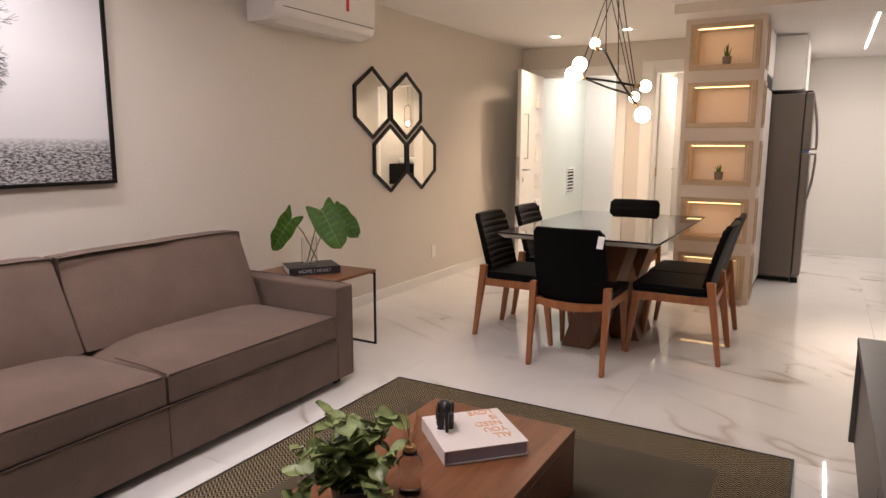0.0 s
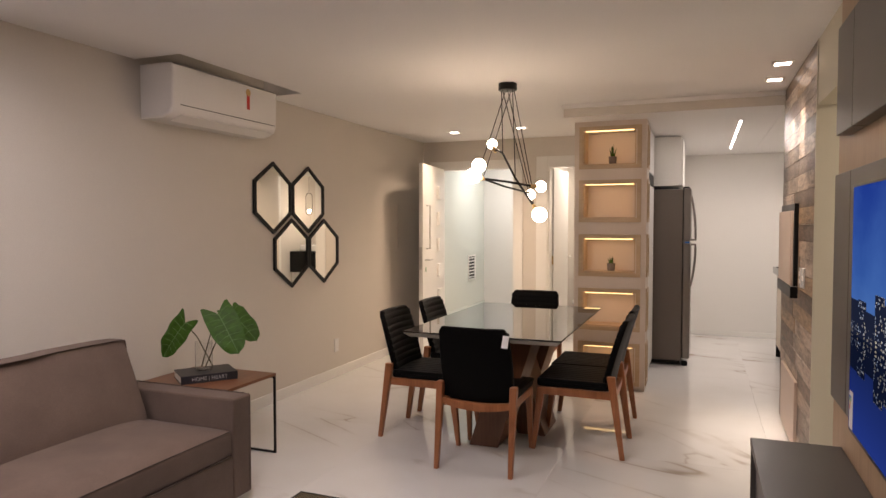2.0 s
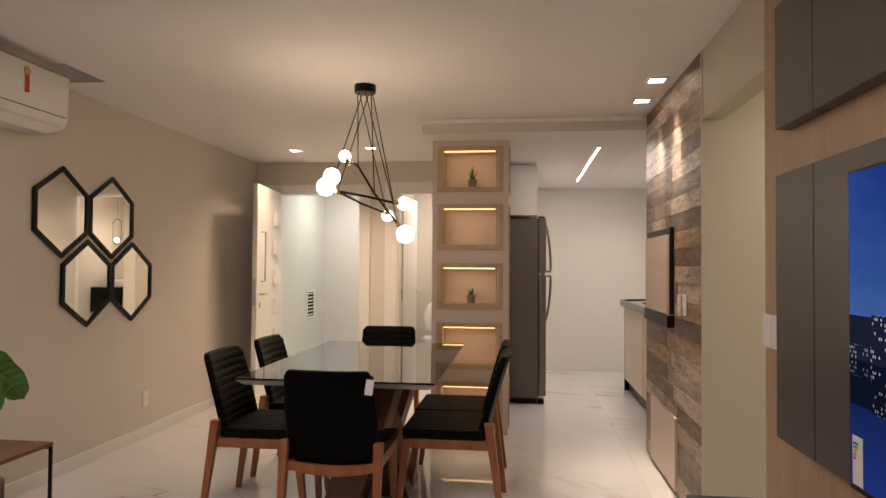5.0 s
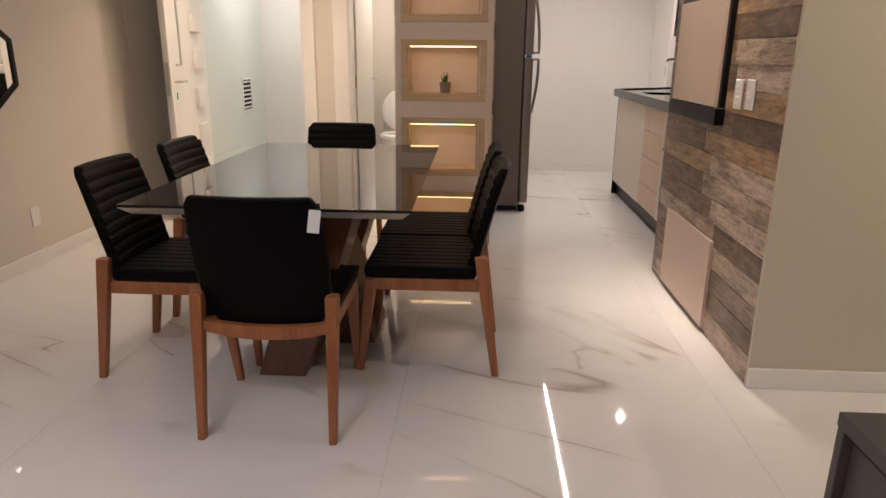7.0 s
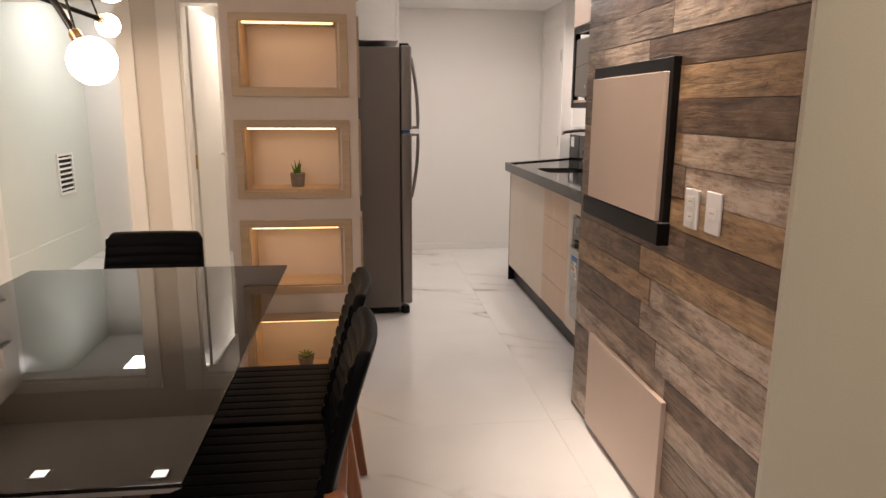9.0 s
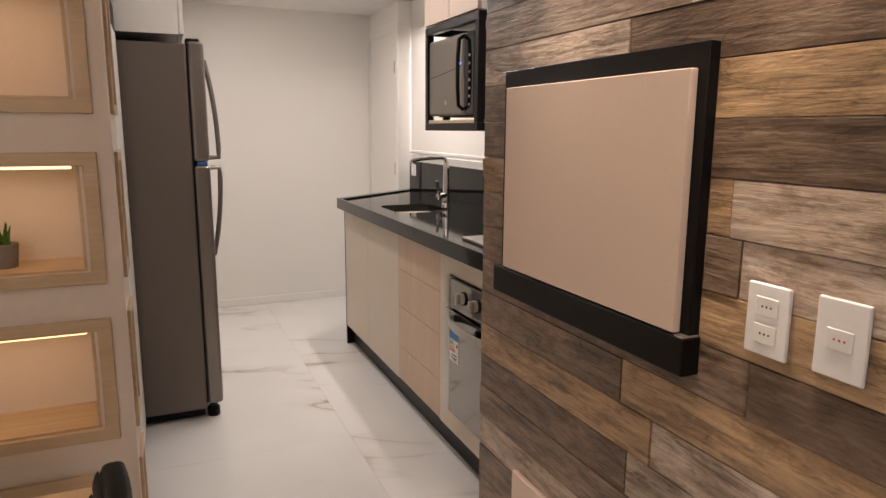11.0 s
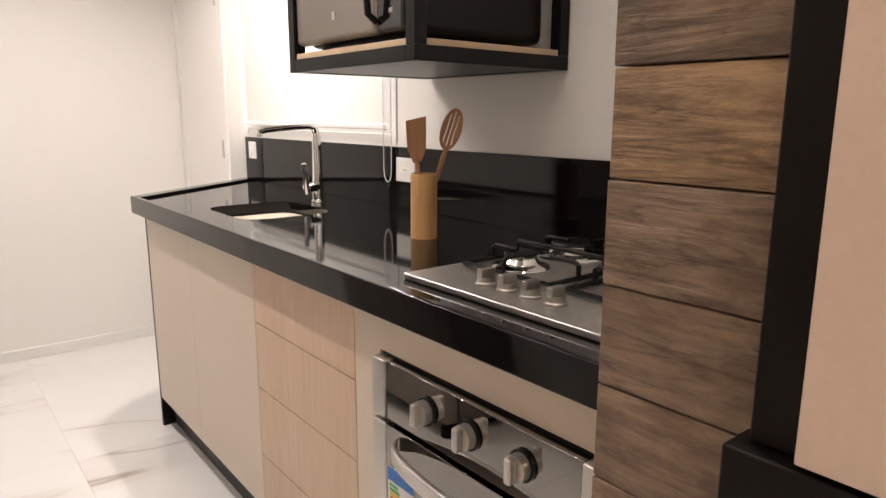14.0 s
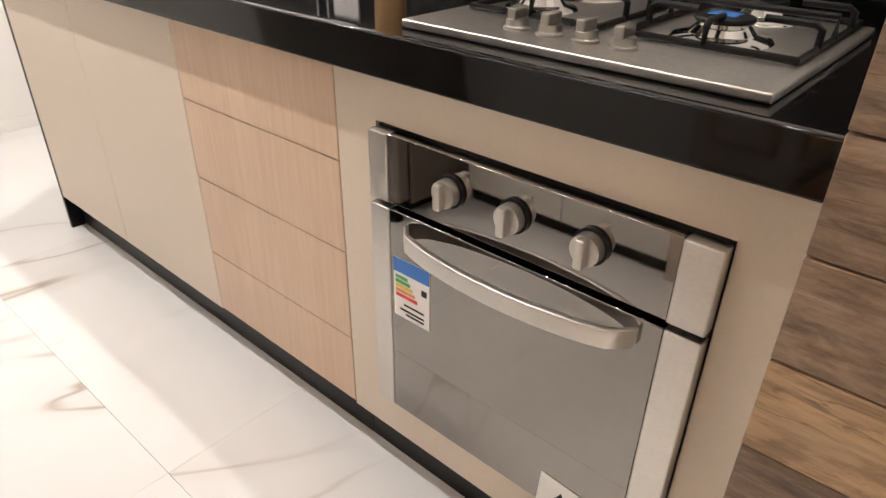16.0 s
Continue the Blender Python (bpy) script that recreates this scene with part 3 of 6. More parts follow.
setting("ceiling_hall", box(-2.65, YB + 0.15, 2.38, 0.2, 10.15, 2.5), M_CEIL, "white ceiling of hall and bathroom", "ceiling")

setting("wall_west", box(XL - 0.15, -2.3, 0, XL, YB + 0.15, CEIL + 0.2), M_WALL, "long greige painted wall", "wall")
setting("wall_south", box(XL, -2.3, 0, 1.15, -2.15, CEIL), M_WALL, "plain greige wall", "wall")
setting("wall_east", box(1.0, -2.15, 0, 1.15, 3.68, CEIL), M_WALL, "greige wall carrying the television panel", "wall")
setting("lintel_corridor", box(1.05, 3.68, 2.05, 1.15, 4.738, CEIL), M_OLIVE, "painted lintel over the corridor opening", "wall")
b = box(1.07, 4.7555, 0, 3.1, 4.90, CEIL, bm=box(1.0445, 4.738, 0, 3.1, 4.7555, CEIL))
setting("wall_corridor", b, M_OLIVE, "olive beige corridor wall", "wall")
setting("wall_corridor_near", box(1.15, 3.40, 0, 3.1, 3.55, CEIL), M_OLIVE, "olive beige corridor wall", "wall")
setting("wall_corridor_end", box(3.1, 3.40, 0, 3.25, 4.90, CEIL), M_OLIVE, "olive beige corridor end wall", "wall")
b = box(1.07, 4.90, 0, 1.185, 6.185, CEIL)
b = box(1.185, 4.90, 0, 2.05, 6.205, CEIL, bm=b)
setting("wall_divider", b, M_WHITEWALL, "wall block that ends the kitchen counter", "wall")
# kitchen wall with window and service door
PLAN[0] = RUN
b = box(1.9, 5.853, 0, 2.05, 7.52, 2.318)
b = box(1.9, 7.52, 0, 2.05, 8.87, 1.22, bm=b)
b = box(1.9, 7.52, 2.12, 2.05, 8.87, 2.318, bm=b)
setting("wall_kitchen", b, M_WHITEWALL, "white kitchen wall with a window over the counter", "wall")
PLAN[0] = Matrix.Identity(4)
b = box(1.805, 9.108, 0, 2.06, 9.15, KCEIL)
b = box(1.805, 9.15, 2.09, 2.06, 9.74, KCEIL, bm=b)
b = box(1.805, 9.74, 0, 2.06, YK, KCEIL, bm=b)
setting("wall_service_door", b, M_WHITEWALL, "white wall round the service door", "wall")
setting("wall_north", box(0.1, YK, 0, 3.1, YK + 0.15, KCEIL), M_WHITEWALL, "white end wall of the kitchen", "wall")
setting("wall_fridge_back", box(0.1, 8.47, 0, 0.25, YK, KCEIL), M_WHITEWALL, "white wall beyond the fridge", "wall")
b = box(2.6, 7.0, 0, 2.7, YK, KCEIL)
b = box(2.06, 6.9, 0, 2.7, 7.0, KCEIL, bm=b)
setting("wall_service", b, M_WHITEWALL, "white wall of the service area behind the blind", "wall")
# back wall with the entrance and the bathroom doorway
b = box(XL, YB, 0, -2.47, YB + 0.15, CEIL)
b = box(-2.47, YB, 2.08, -1.53, YB + 0.15, CEIL, bm=b)
b = box(-1.53, YB, 0, -1.14, YB + 0.15, CEIL, bm=b)
b = box(-1.14, YB, 2.08, -0.46, YB + 0.15, CEIL, bm=b)
b = box(-0.46, YB, 0, -0.44, YB + 0.15, CEIL, bm=b)
setting("wall_back", b, M_WALL, "greige back wall with two doorways", "wall")
setting("wall_partition", box(-0.55, 6.79, 0, -0.44, YB, KCEIL), M_WALL, "greige partition behind the niche column", "wall")
b = box(-0.44, 8.27 - 0.15, 0, -0.31, 8.27, KCEIL)
b = box(-0.31, 8.40, 0, 0.25, 8.47, KCEIL, bm=b)
setting("wall_fridge", b, M_WHITEWALL, "white wall round the fridge recess", "wall")
# hall and bathroom beyond
setting("wall_hall_west", box(-2.65, 8.27, 0, -2.5, 10.15, 2.38), M_HALL, "pale glossy green-white hall wall", "wall")
setting("wall_hall_end", box(-2.5, 10.0, 0, -1.3, 10.15, 2.38), M_WHITEWALL, "white hall end wall", "wall")
setting("wall_bath_west", box(-1.36, 8.27, 0, -1.26, 10.15, 2.38), M_WHITEWALL, "white wall between hall and bathroom", "wall")
setting("wall_bath_end", box(-1.26, 9.9, 0, 0.1, 10.05, 2.38), M_WALL, "cream bathroom wall", "wall")
setting("wall_bath_east", box(0.1 - 0.002, 8.47, 0, 0.1, 9.9, 2.38), M_WALL, "cream bathroom side wall", "wall")

# casings and baseboards


def casing(name, x0, x1, top, y, w=0.1):
    b = box(x0 - w, y - 0.018, 0, x0, y, top + w * 0.8, 0.004)
    b = box(x1, y - 0.018, 0, x1 + w, y, top + w * 0.8, 0.004, bm=b)
    b = box(x0, y - 0.018, top, x1, y, top + w * 0.8, 0.004, bm=b)
    b = box(x0, y, 0, x0 + 0.02, y + 0.15, top, bm=b)
    b = box(x1 - 0.02, y, 0, x1, y + 0.15, top, bm=b)
    b = box(x0 + 0.02, y, top - 0.02, x1 - 0.02, y + 0.15, top, bm=b)
    return setting(name, b, M_TRIM, "white lacquered door casing", "door frame")


casing("door_frame_1", -2.47, -1.53, 2.08, YB)
casing("door_frame_2", -1.14, -0.46, 2.08, YB, 0.13)
b = box(XL, -2.15, 0, XL + 0.014, YB, 0.085, 0.003)
setting("baseboard_west", b, M_TRIM, "low white baseboard", "baseboard")
setting("baseboard_corridor", box(1.0445, 4.724, 0, 3.1, 4.738, 0.085, 0.003), M_TRIM, "low white baseboard", "baseboard")
setting("baseboard_back", box(-1.43, YB - 0.014, 0, -1.27, YB, 0.085, 0.003), M_TRIM, "low white baseboard", "baseboard")
setting("baseboard_hall", box(-2.5, 8.27, 0, -2.486, 10.0, 0.30, 0.003), M_HALL, "tall hall skirting band", "baseboard")
setting("baseboard_kitchen", box(0.25, YK - 0.012, 0, 1.80, YK, 0.06, 0.003), M_TRIM, "low white baseboard", "baseboard")

# ---------------------------------------------------------------- niche column
column = placed("niche_column", "beige column with five lit oak-framed niches", "column", (-0.25, 6.64, 0))
X0, X1, F, B = -0.55, 0.05, 6.50, 6.785
b = box(X0, F, 0, -0.475, B, KCEIL)
b = box(-0.035, F, 0, 0.0, B, KCEIL, bm=b)
edges = [0.0] + [v for z in NICHES for v in (z + 0.035, z + 0.328)] + [KCEIL]
for z0, z1 in zip(edges[::2], edges[1::2]):
    b = box(-0.475, F, z0, -0.035, B, z1, bm=b)
b = box(-0.475, 6.70, 0.03, -0.035, B - 0.001, KCEIL - 0.02, bm=b)
b = box(0.0, F, 0, X1, B, KCEIL, bm=b)
part("body", b, M_COLUMN, column)
for z in NICHES:
    b = ring("y", F - 0.012, F + 0.004, -0.51, z, 0.01, z + 0.363, 0.036, 0.036, 0.0015)
    f = part("niche_frame", b, M_OAK, column, "pale oak niche frame")
    b = box(-0.474, F + 0.004, z + 0.0355, -0.466, 6.70, z + 0.3275)
    b = box(-0.044, F + 0.004, z + 0.0355, -0.036, 6.70, z + 0.3275, bm=b)
    b = box(-0.466, F + 0.004, z + 0.0355, -0.044, 6.70, z + 0.0435, bm=b)
    part("lining", b, M_OAK, f, "oak niche lining")
    part("led_strip", box(-0.455, F + 0.006, z + 0.319, -0.055, F + 0.016, z + 0.327), M_NICHELED, f, "warm glowing strip")
    b = ring("x", X1 - 0.001, X1 + 0.01, 6.555, z, 6.745, z + 0.363, 0.022, 0.03, 0.0015)
    part("side_frame", b, M_OAK, column, "narrow oak side frame")

# ---------------------------------------------------------------- kitchen: pantry, fridge, cupboard over it
pantry = placed("pantry_cabinet", "tall white lacquered cabinet beside the niche column", "cabinet", (-0.2, 7.2, 0))
part("body", box(-0.435, 6.79, 0.06, 0.018, 7.64, 2.29), M_TRIM, pantry)
part("plinth", box(-0.435, 6.79, 0, 0.0, 7.64, 0.06), M_BLACK, pantry, "black plinth")
for y0, y1 in ((6.795, 7.2), (7.205, 7.635)):
    for z0, z1 in ((0.065, 1.78), (1.90, 2.285)):
        part("door", box(0.018, y0, z0, 0.036, y1, z1, 0.002), M_TRIM, pantry)
# solid dark block in place of the slot's shaded depth
part("slot_shelf", box(0.005, 6.8, 1.79, 0.034, 7.63, 1.89, 0.002), M_SHADOWGAP, pantry, "dark block put in for the shade of an open slot")

fridge = placed("fridge", "tall grey steel two-door fridge with curved handles", "fridge", (0.05, 8.04, 0))
part("body", box(-0.29, 7.69, 0.05, 0.31, 8.385, 1.765, 0.012), M_FRIDGESIDE, fridge, "dark grey enamelled sides")
up = part("door", box(0.315, 7.69, 1.245, 0.385, 8.385, 1.775, 0.016, 3), M_FRIDGE, fridge, "steel freezer door")
low = part("door", box(0.315, 7.69, 0.075, 0.385, 8.385, 1.228, 0.016, 3), M_FRIDGE, fridge, "steel lower door")


for parent, z0, z1 in ((up, 1.262, 1.70), (low, 0.80, 1.215)):
    end, far = (z0, z1) if parent is up else (z1, z0)
    pts = [(0.387, 7.75, end), (0.428, 7.75, end)] + [(0.43 - 0.045 * (k / 10) ** 2.2, 7.75, end + (far - end) * k / 10) for k in range(1, 11)]
    part("handle", tube(pts, 0.011, 8), M_FRIDGE, parent, "curved dark steel bar handle")
part("seal", box(0.309, 7.70, 0.08, 0.316, 8.37, 1.77), M_BLACK, fridge, "dark door seal")
part("hinge", box(0.33, 7.70, 1.229, 0.375, 7.76, 1.244, 0.003), M_BLUE, fridge, "blue transport tape at the hinge")
for y in (7.74, 8.33):
    part("foot", lathe([(0.03, 0), (0.03, 0.04), (0.022, 0.05)], 14, (0.34, y, 0)), M_BLACK, fridge, "black foot")
part("kick_plate", box(-0.27, 7.72, 0.012, 0.30, 8.36, 0.06), M_BLACK, fridge, "black base grille")
part("top_hinge", box(0.31, 7.72, 1.765, 0.37, 7.78, 1.79, 0.006), M_BLACK, fridge)

over = placed("cupboard", "white wall cupboard above the fridge", "cabinet", (0.0, 8.03, 1.80))
part("body", box(-0.30, 7.685, 1.80, 0.285, 8.39, 2.285), M_TRIM, over)
for y0, y1 in ((7.687, 8.035), (8.039, 8.388)):
    part("door", box(0.287, y0, 1.802, 0.306, y1, 2.262, 0.002), M_TRIM, over)

# ---------------------------------------------------------------- kitchen counter run
PLAN[0] = RUN
ZC, XF = 0.972, 1.21
worktop = placed("worktop", "polished black granite worktop with raised wet edge", "worktop", (1.53, 7.3, 0.92))
b = box(1.18, 5.85, 0.926, 1.898, 7.44, ZC - 0.01)
SX, SY, SA, SB = 1.475, 7.70, 0.168, 0.20  # sink opening: middle and half sizes


def oval(a):
    k = (abs(math.cos(a)) ** 5 + abs(math.sin(a)) ** 5) ** -0.2
    return SX + SA * k * math.cos(a), SY + SB * k * math.sin(a)


def edge_of(a):
    x, y = oval(a)
    dx, dy = x - SX, y - SY
    k = min((1.898 - SX if dx > 0 else SX - 1.18) / max(abs(dx), 1e-6), (7.94 - SY if dy > 0 else SY - 7.44) / max(abs(dy), 1e-6))
    return SX + dx * k, SY + dy * k


angles = sorted([k * math.tau / 48 for k in range(48)])
corner = sorted((math.atan2((y - SY) / SB, (x - SX) / SA) % math.tau) for x in (1.18, 1.898) for y in (7.44, 7.94))
for ca in corner:
    near = min(range(48), key=lambda i: abs(angles[i] - ca))
    angles[near] = ca
loops = []
for a in angles:
    x, y = oval(a)
    ox, oy = edge_of(a)
    loops.append([b.verts.new(p) for p in ((ox, oy, 0.926), (ox, oy, ZC - 0.01), (x, y, ZC - 0.01), (x, y, 0.926))])
for r0, r1 in zip(loops, loops[1:] + loops[:1]):
    for q in range(4):
        b.faces.new((r0[q], r1[q], r1[(q + 1) % 4], r0[(q + 1) % 4]))
bmesh.ops.recalc_face_normals(b, faces=b.faces[:])
b = prism([(1.18, 7.94), (1.898, 7.94), (1.898, 8.82), (1.18, 8.285)], 0.926, ZC - 0.01, bm=b)
part("slab", b, M_BLACKGLOSS, worktop)
part("front_edge", box(1.17, 5.85, 0.905, 1.192, 8.345, ZC, 0.004), M_BLACKGLOSS, worktop)
part("end_edge", prism([(1.192, 8.28), (1.898, 8.805), (1.898, 8.875), (1.192, 8.35)], 0.905, ZC, 0.002), M_BLACKGLOSS, worktop)
part("backsplash", box(1.878, 5.85, ZC - 0.01, 1.898, 8.87, 1.178, 0.003), M_BLACKGLOSS, worktop, "black granite upstand")

sink = placed("sink", "steel undermount sink bowl in the black worktop", "sink", (SX, SY, 0.80))
b = bmesh.new()
rows = []
for f, z in ((1.03, -0.034), (1.02, -0.036), (0.99, -0.06), (0.96, -0.13), (0.86, -0.168), (0.3, -0.176), (0.12, -0.178)):
    rows.append([b.verts.new((SX + (x - SX) * f, SY + (y - SY) * f, ZC - 0.01 + z)) for x, y in (oval(k * math.tau / 40) for k in range(40))])
for r0, r1 in zip(rows, rows[1:]):
    for k in range(40):
        b.faces.new((r0[k], r0[(k + 1) % 40], r1[(k + 1) % 40], r1[k]))
b.faces.new(rows[-1])
part("bowl", b, plain("dark_sink_steel", (0.08, 0.075, 0.07), 0.25, 1.0, grain=90, vary=0.06, relief=0.02), sink, sharp=70)
part("drain", lathe([(0.03, 0), (0.03, 0.004), (0.0, 0.004)], 20, (SX, SY, ZC - 0.186)), M_CHROME, sink, "chrome drain")

tap = placed("tap", "chrome high-arm kitchen tap with side lever", "tap", (1.70, 7.75, 0.962))
part("column", lathe([(0.026, 0), (0.026, 0.012), (0.0215, 0.016), (0.0215, 0.085), (0.019, 0.09), (0.0165, 0.255)], 20, (1.70, 7.75, 0.962)), M_CHROME, tap)
part("arm", tube([(1.70, 7.75, 1.20), (1.70, 7.75, 1.225), (1.692, 7.75, 1.242), (1.672, 7.75, 1.25), (1.60, 7.75, 1.247), (1.50, 7.75, 1.237), (1.47, 7.75, 1.228)], 0.0145, 12, r_end=0.011), M_CHROME, tap)
lever = part("lever_body", tube([(1.70, 7.75, 1.025), (1.64, 7.725, 1.025)], 0.019, 14), M_CHROME, tap)
part("lever", tube([(1.645, 7.726, 1.005), (1.638, 7.722, 1.05), (1.626, 7.716, 1.115)], 0.012, 12, r_end=0.009), M_CHROME, lever)
part("spout", lathe([(0.012, 0), (0.012, 0.012)], 12, (1.475, 7.75, 1.212)), M_CHROME, tap)


def base_unit(label, y0, y1, fronts, material):
    u = placed("base_cabinet", label, "cabinet", (1.5, (y0 + y1) / 2, 0), "kitchen base cabinets")
    part("carcass", box(1.235, y0 + 0.002, 0.13, 1.87, y1 - 0.002, 0.918), M_CREAM, u)
    part("plinth", box(1.26, y0, 0, 1.28, y1, 0.13), M_BLACK, u, "recessed dark plinth")
    for a0, a1, z0, z1 in fronts:
        part("front", box(XF, a0 + 0.0012, z0, XF + 0.02, a1 - 0.0012, z1, 0.0015), material, u)
    return u


u = base_unit("cream laminate double-door sink cabinet", 7.235, 8.31, [(7.235, 7.79, 0.13, 0.915), (7.79, 8.292, 0.13, 0.915)], M_CREAM)
part("side_panel", box(XF, 8.293, 0.0, 1.87, 8.31, 0.918), M_BLACK, u, "black end panel")
part("knob", ball((XF + 0.05, 8.314, 0.62), 0.006), M_BLACK, u)
base_unit("four-drawer unit with pinkish oak fronts", 6.682, 7.235, [(6.682, 7.235, 0.135, 0.310), (6.682, 7.235, 0.313, 0.521), (6.682, 7.235, 0.524, 0.715), (6.682, 7.235, 0.718, 0.915)], M_OAKDRAWER)
u = base_unit("cream laminate oven housing", 5.85, 6.68, [], M_CREAM)
b = ring("x", XF, XF + 0.02, 5.852, 0.13, 6.6788, 0.915, 0.1, 0.084)
for v in b.verts:
    if 5.9 < v.co.y < 6.6:
        v.co.y = 5.963 if v.co.y < 6.2 else 6.577
        v.co.z = 0.233 if v.co.z < 0.5 else 0.819
part("front", b, M_CREAM, u, "cream panel round the oven")

oven = placed("oven", "built-in steel and grey glass oven with three knobs", "oven", (1.4, 6.265, 0.235))
YO0, YO1 = 5.966, 6.574
part("body", box(1.212, YO0 + 0.004, 0.236, 1.234, YO1 - 0.004, 0.817), M_BLACK, oven)
panel = part("control_panel", box(1.19, 6.018, 0.691, 1.212, 6.528, 0.812, 0.002), M_OVENGLASS, oven, "mirrored grey glass control panel")
for y0, y1 in ((YO0, 6.0175), (6.5285, YO1)):
    part("end_cap", box(1.186, y0, 0.691, 1.212, y1, 0.812, 0.003), M_STEEL, panel, "brushed steel end cap")
for y in (6.388, 6.266, 6.137):
    b = tube([(1.19, y, 0.756), (1.168, y, 0.756)], 0.0225, 24)
    k = part("knob", b, M_STEEL, oven, "round steel knob")
    part("grip", box(1.152, y - 0.0075, 0.734, 1.169, y + 0.0075, 0.778, 0.004), M_STEEL, k)
    part("collar", tube([(1.1905, y, 0.756), (1.184, y, 0.756)], 0.027, 24), M_BLACK, k)
door = part("door", box(1.188, 6.018, 0.236, 1.212, 6.528, 0.680, 0.002), M_OVENGLASS, oven, "grey mirrored glass door")
for y0, y1 in ((YO0, 6.0175), (6.5285, YO1)):
    part("door_stile", box(1.186, y0, 0.236, 1.212, y1, 0.680, 0.003), M_STEEL, door, "brushed steel door edge")
pts = []
for k in range(17):
    u = k / 16
    pts.append((1.182 - 0.052 * math.sin(math.pi * u) ** 0.45, 6.050 + 0.432 * u, 0.652))
b = bmesh.new()
rows = []
for x, y, z in pts:
    rows.append([b.verts.new((x + dx, y, z + dz)) for dx, dz in ((-0.006, -0.016), (0.006, -0.016), (0.006, 0.016), (-0.006, 0.016))])
for r0, r1 in zip(rows, rows[1:]):
    for k in range(4):
        b.faces.new((r0[k], r0[(k + 1) % 4], r1[(k + 1) % 4], r1[k]))
b.faces.new(rows[0])
b.faces.new(rows[-1])
bmesh.ops.recalc_face_normals(b, faces=b.faces[:])
bmesh.ops.bevel(b, geom=[e for e in b.edges if len(e.link_faces) == 2 and e.calc_face_angle(0) > 1.2], offset=0.003, segments=2, affect="EDGES", profile=0.5)
part("handle", b, M_STEEL, door, "flat bowed steel handle")

PLAN[0] = RUN @ Matrix.Translation((0, 0.014, -0.012))
energy = placed("energy_label", "paper energy label stuck on the oven door", "label", (1.187, 6.46, 0.48))
part("paper", box(1.1868, 6.417, 0.48, 1.1876, 6.505, 0.604), M_LABEL, energy)
part("header", box(1.1862, 6.417, 0.575, 1.1868, 6.505, 0.604), M_BLUE, energy, "blue header")
for k, m in enumerate((M_GREEN, M_GREEN, M_YELLOW, M_ORANGE, M_RED)):
    part("bar", box(1.1862, 6.495 - 0.025 - 0.006 * k, 0.562 - 0.0095 * k, 1.1868, 6.50, 0.569 - 0.0095 * k), m, energy)
for z, w in ((0.508, 0.05), (0.496, 0.06), (0.488, 0.045)):
    part("text_bar", box(1.1862, 6.43, z, 1.1868, 6.43 + w, z + 0.004), M_BLACK, energy)
part("class_mark", box(1.1862, 6.423, 0.548, 1.1868, 6.436, 0.560), M_BLACK, energy)
PLAN[0] = RUN
leaflet = placed("leaflet", "small white notice at the foot of the oven door", "label", (1.187, 6.08, 0.28))
part("paper", moved(box(-0.0004, -0.04, -0.035, 0.0004, 0.04, 0.035), pose(1.1868, 6.13, 0.272, 4, 0, 0)), M_LABEL, leaflet)
part("warning_mark", moved(prism([(-0.015, -0.012), (0.015, -0.012), (0, 0.015)], 0, 0.0005), pose(1.186, 6.125, 0.272, 90, 0, -90)), M_BLACK, leaflet)

# hob
hob = placed("hob", "steel gas hob with four burners and black grates", "hob", (1.47, 6.27, 0.962))
HX0, HX1, HY0, HY1 = 1.258, 1.738, 5.98, 6.56
b = box(HX0, HY0, 0.963, HX1, HY1, 0.976, 0.003, 2)
part("plate", b, M_STEEL, hob, "brushed steel plate")
BURN = [(1.492, 6.45, 0.038), (1.672, 6.46, 0.050), (1.486, 6.13, 0.043), (1.672, 6.135, 0.036)]
for x, y, r in BURN:
    q = part("burner", lathe([(r * 1.7, 0), (r * 1.6, 0.004), (r * 1.15, 0.008), (r * 1.1, 0.010), (r * 0.86, 0.021), (r * 0.95, 0.0245), (r * 0.8, 0.0245), (0, 0.0245)], 28, (x, y, 0.976)), M_CHROME, hob, "polished burner crown")
    part("cap", lathe([(r * 0.95, 0.0), (r, 0.003), (r * 0.95, 0.007), (0, 0.009)], 28, (x, y, 1.0005)), M_BLACK, q, "black burner cap")
for k in range(4):
    y = 6.382 - 0.0593 * k
    q = part("knob", lathe([(0.021, 0), (0.021, 0.004), (0.018, 0.006), (0.017, 0.016), (0, 0.016)], 20, (1.328, y, 0.976)), M_KNOB, hob, "satin steel control knob")
    part("grip", box(1.310, y - 0.0075, 0.990, 1.346, y + 0.0075, 1.008, 0.003), M_KNOB, q)


def grate(y0, y1):
    x0, x1, z, r = 1.40, 1.725, 1.012, 0.0052
    b = None
    loop = [(x0, y0, 0.982), (x0, y1, 0.982), (x1, y1, 0.982), (x1, y0, 0.982)]
    b = tube(loop, r, 8, b, closed=True)
    ym, xm = (y0 + y1) / 2, (x0 + x1) / 2
    for px, py, qx, qy in ((x0 + 0.085, y0, x0 + 0.085, y0 + 0.075), (x0 + 0.085, y1, x0 + 0.085, y1 - 0.075), (x1 - 0.07, y0, x1 - 0.07, y0 + 0.075), (x1 - 0.07, y1, x1 - 0.07, y1 - 0.075),
                           (x0, ym, x0 + 0.055, ym), (x1, ym, x1 - 0.05, ym)):
        b = tube([(px, py, 0.982), (px, py, z - 0.006), (px + (qx - px) * 0.12, py + (qy - py) * 0.12, z), (qx, qy, z)], r, 8, b)
    b = tube([(xm, y0, 0.982), (xm, y0, z), (xm, y1, z), (xm, y1, 0.982)], r, 8, b)
    return b


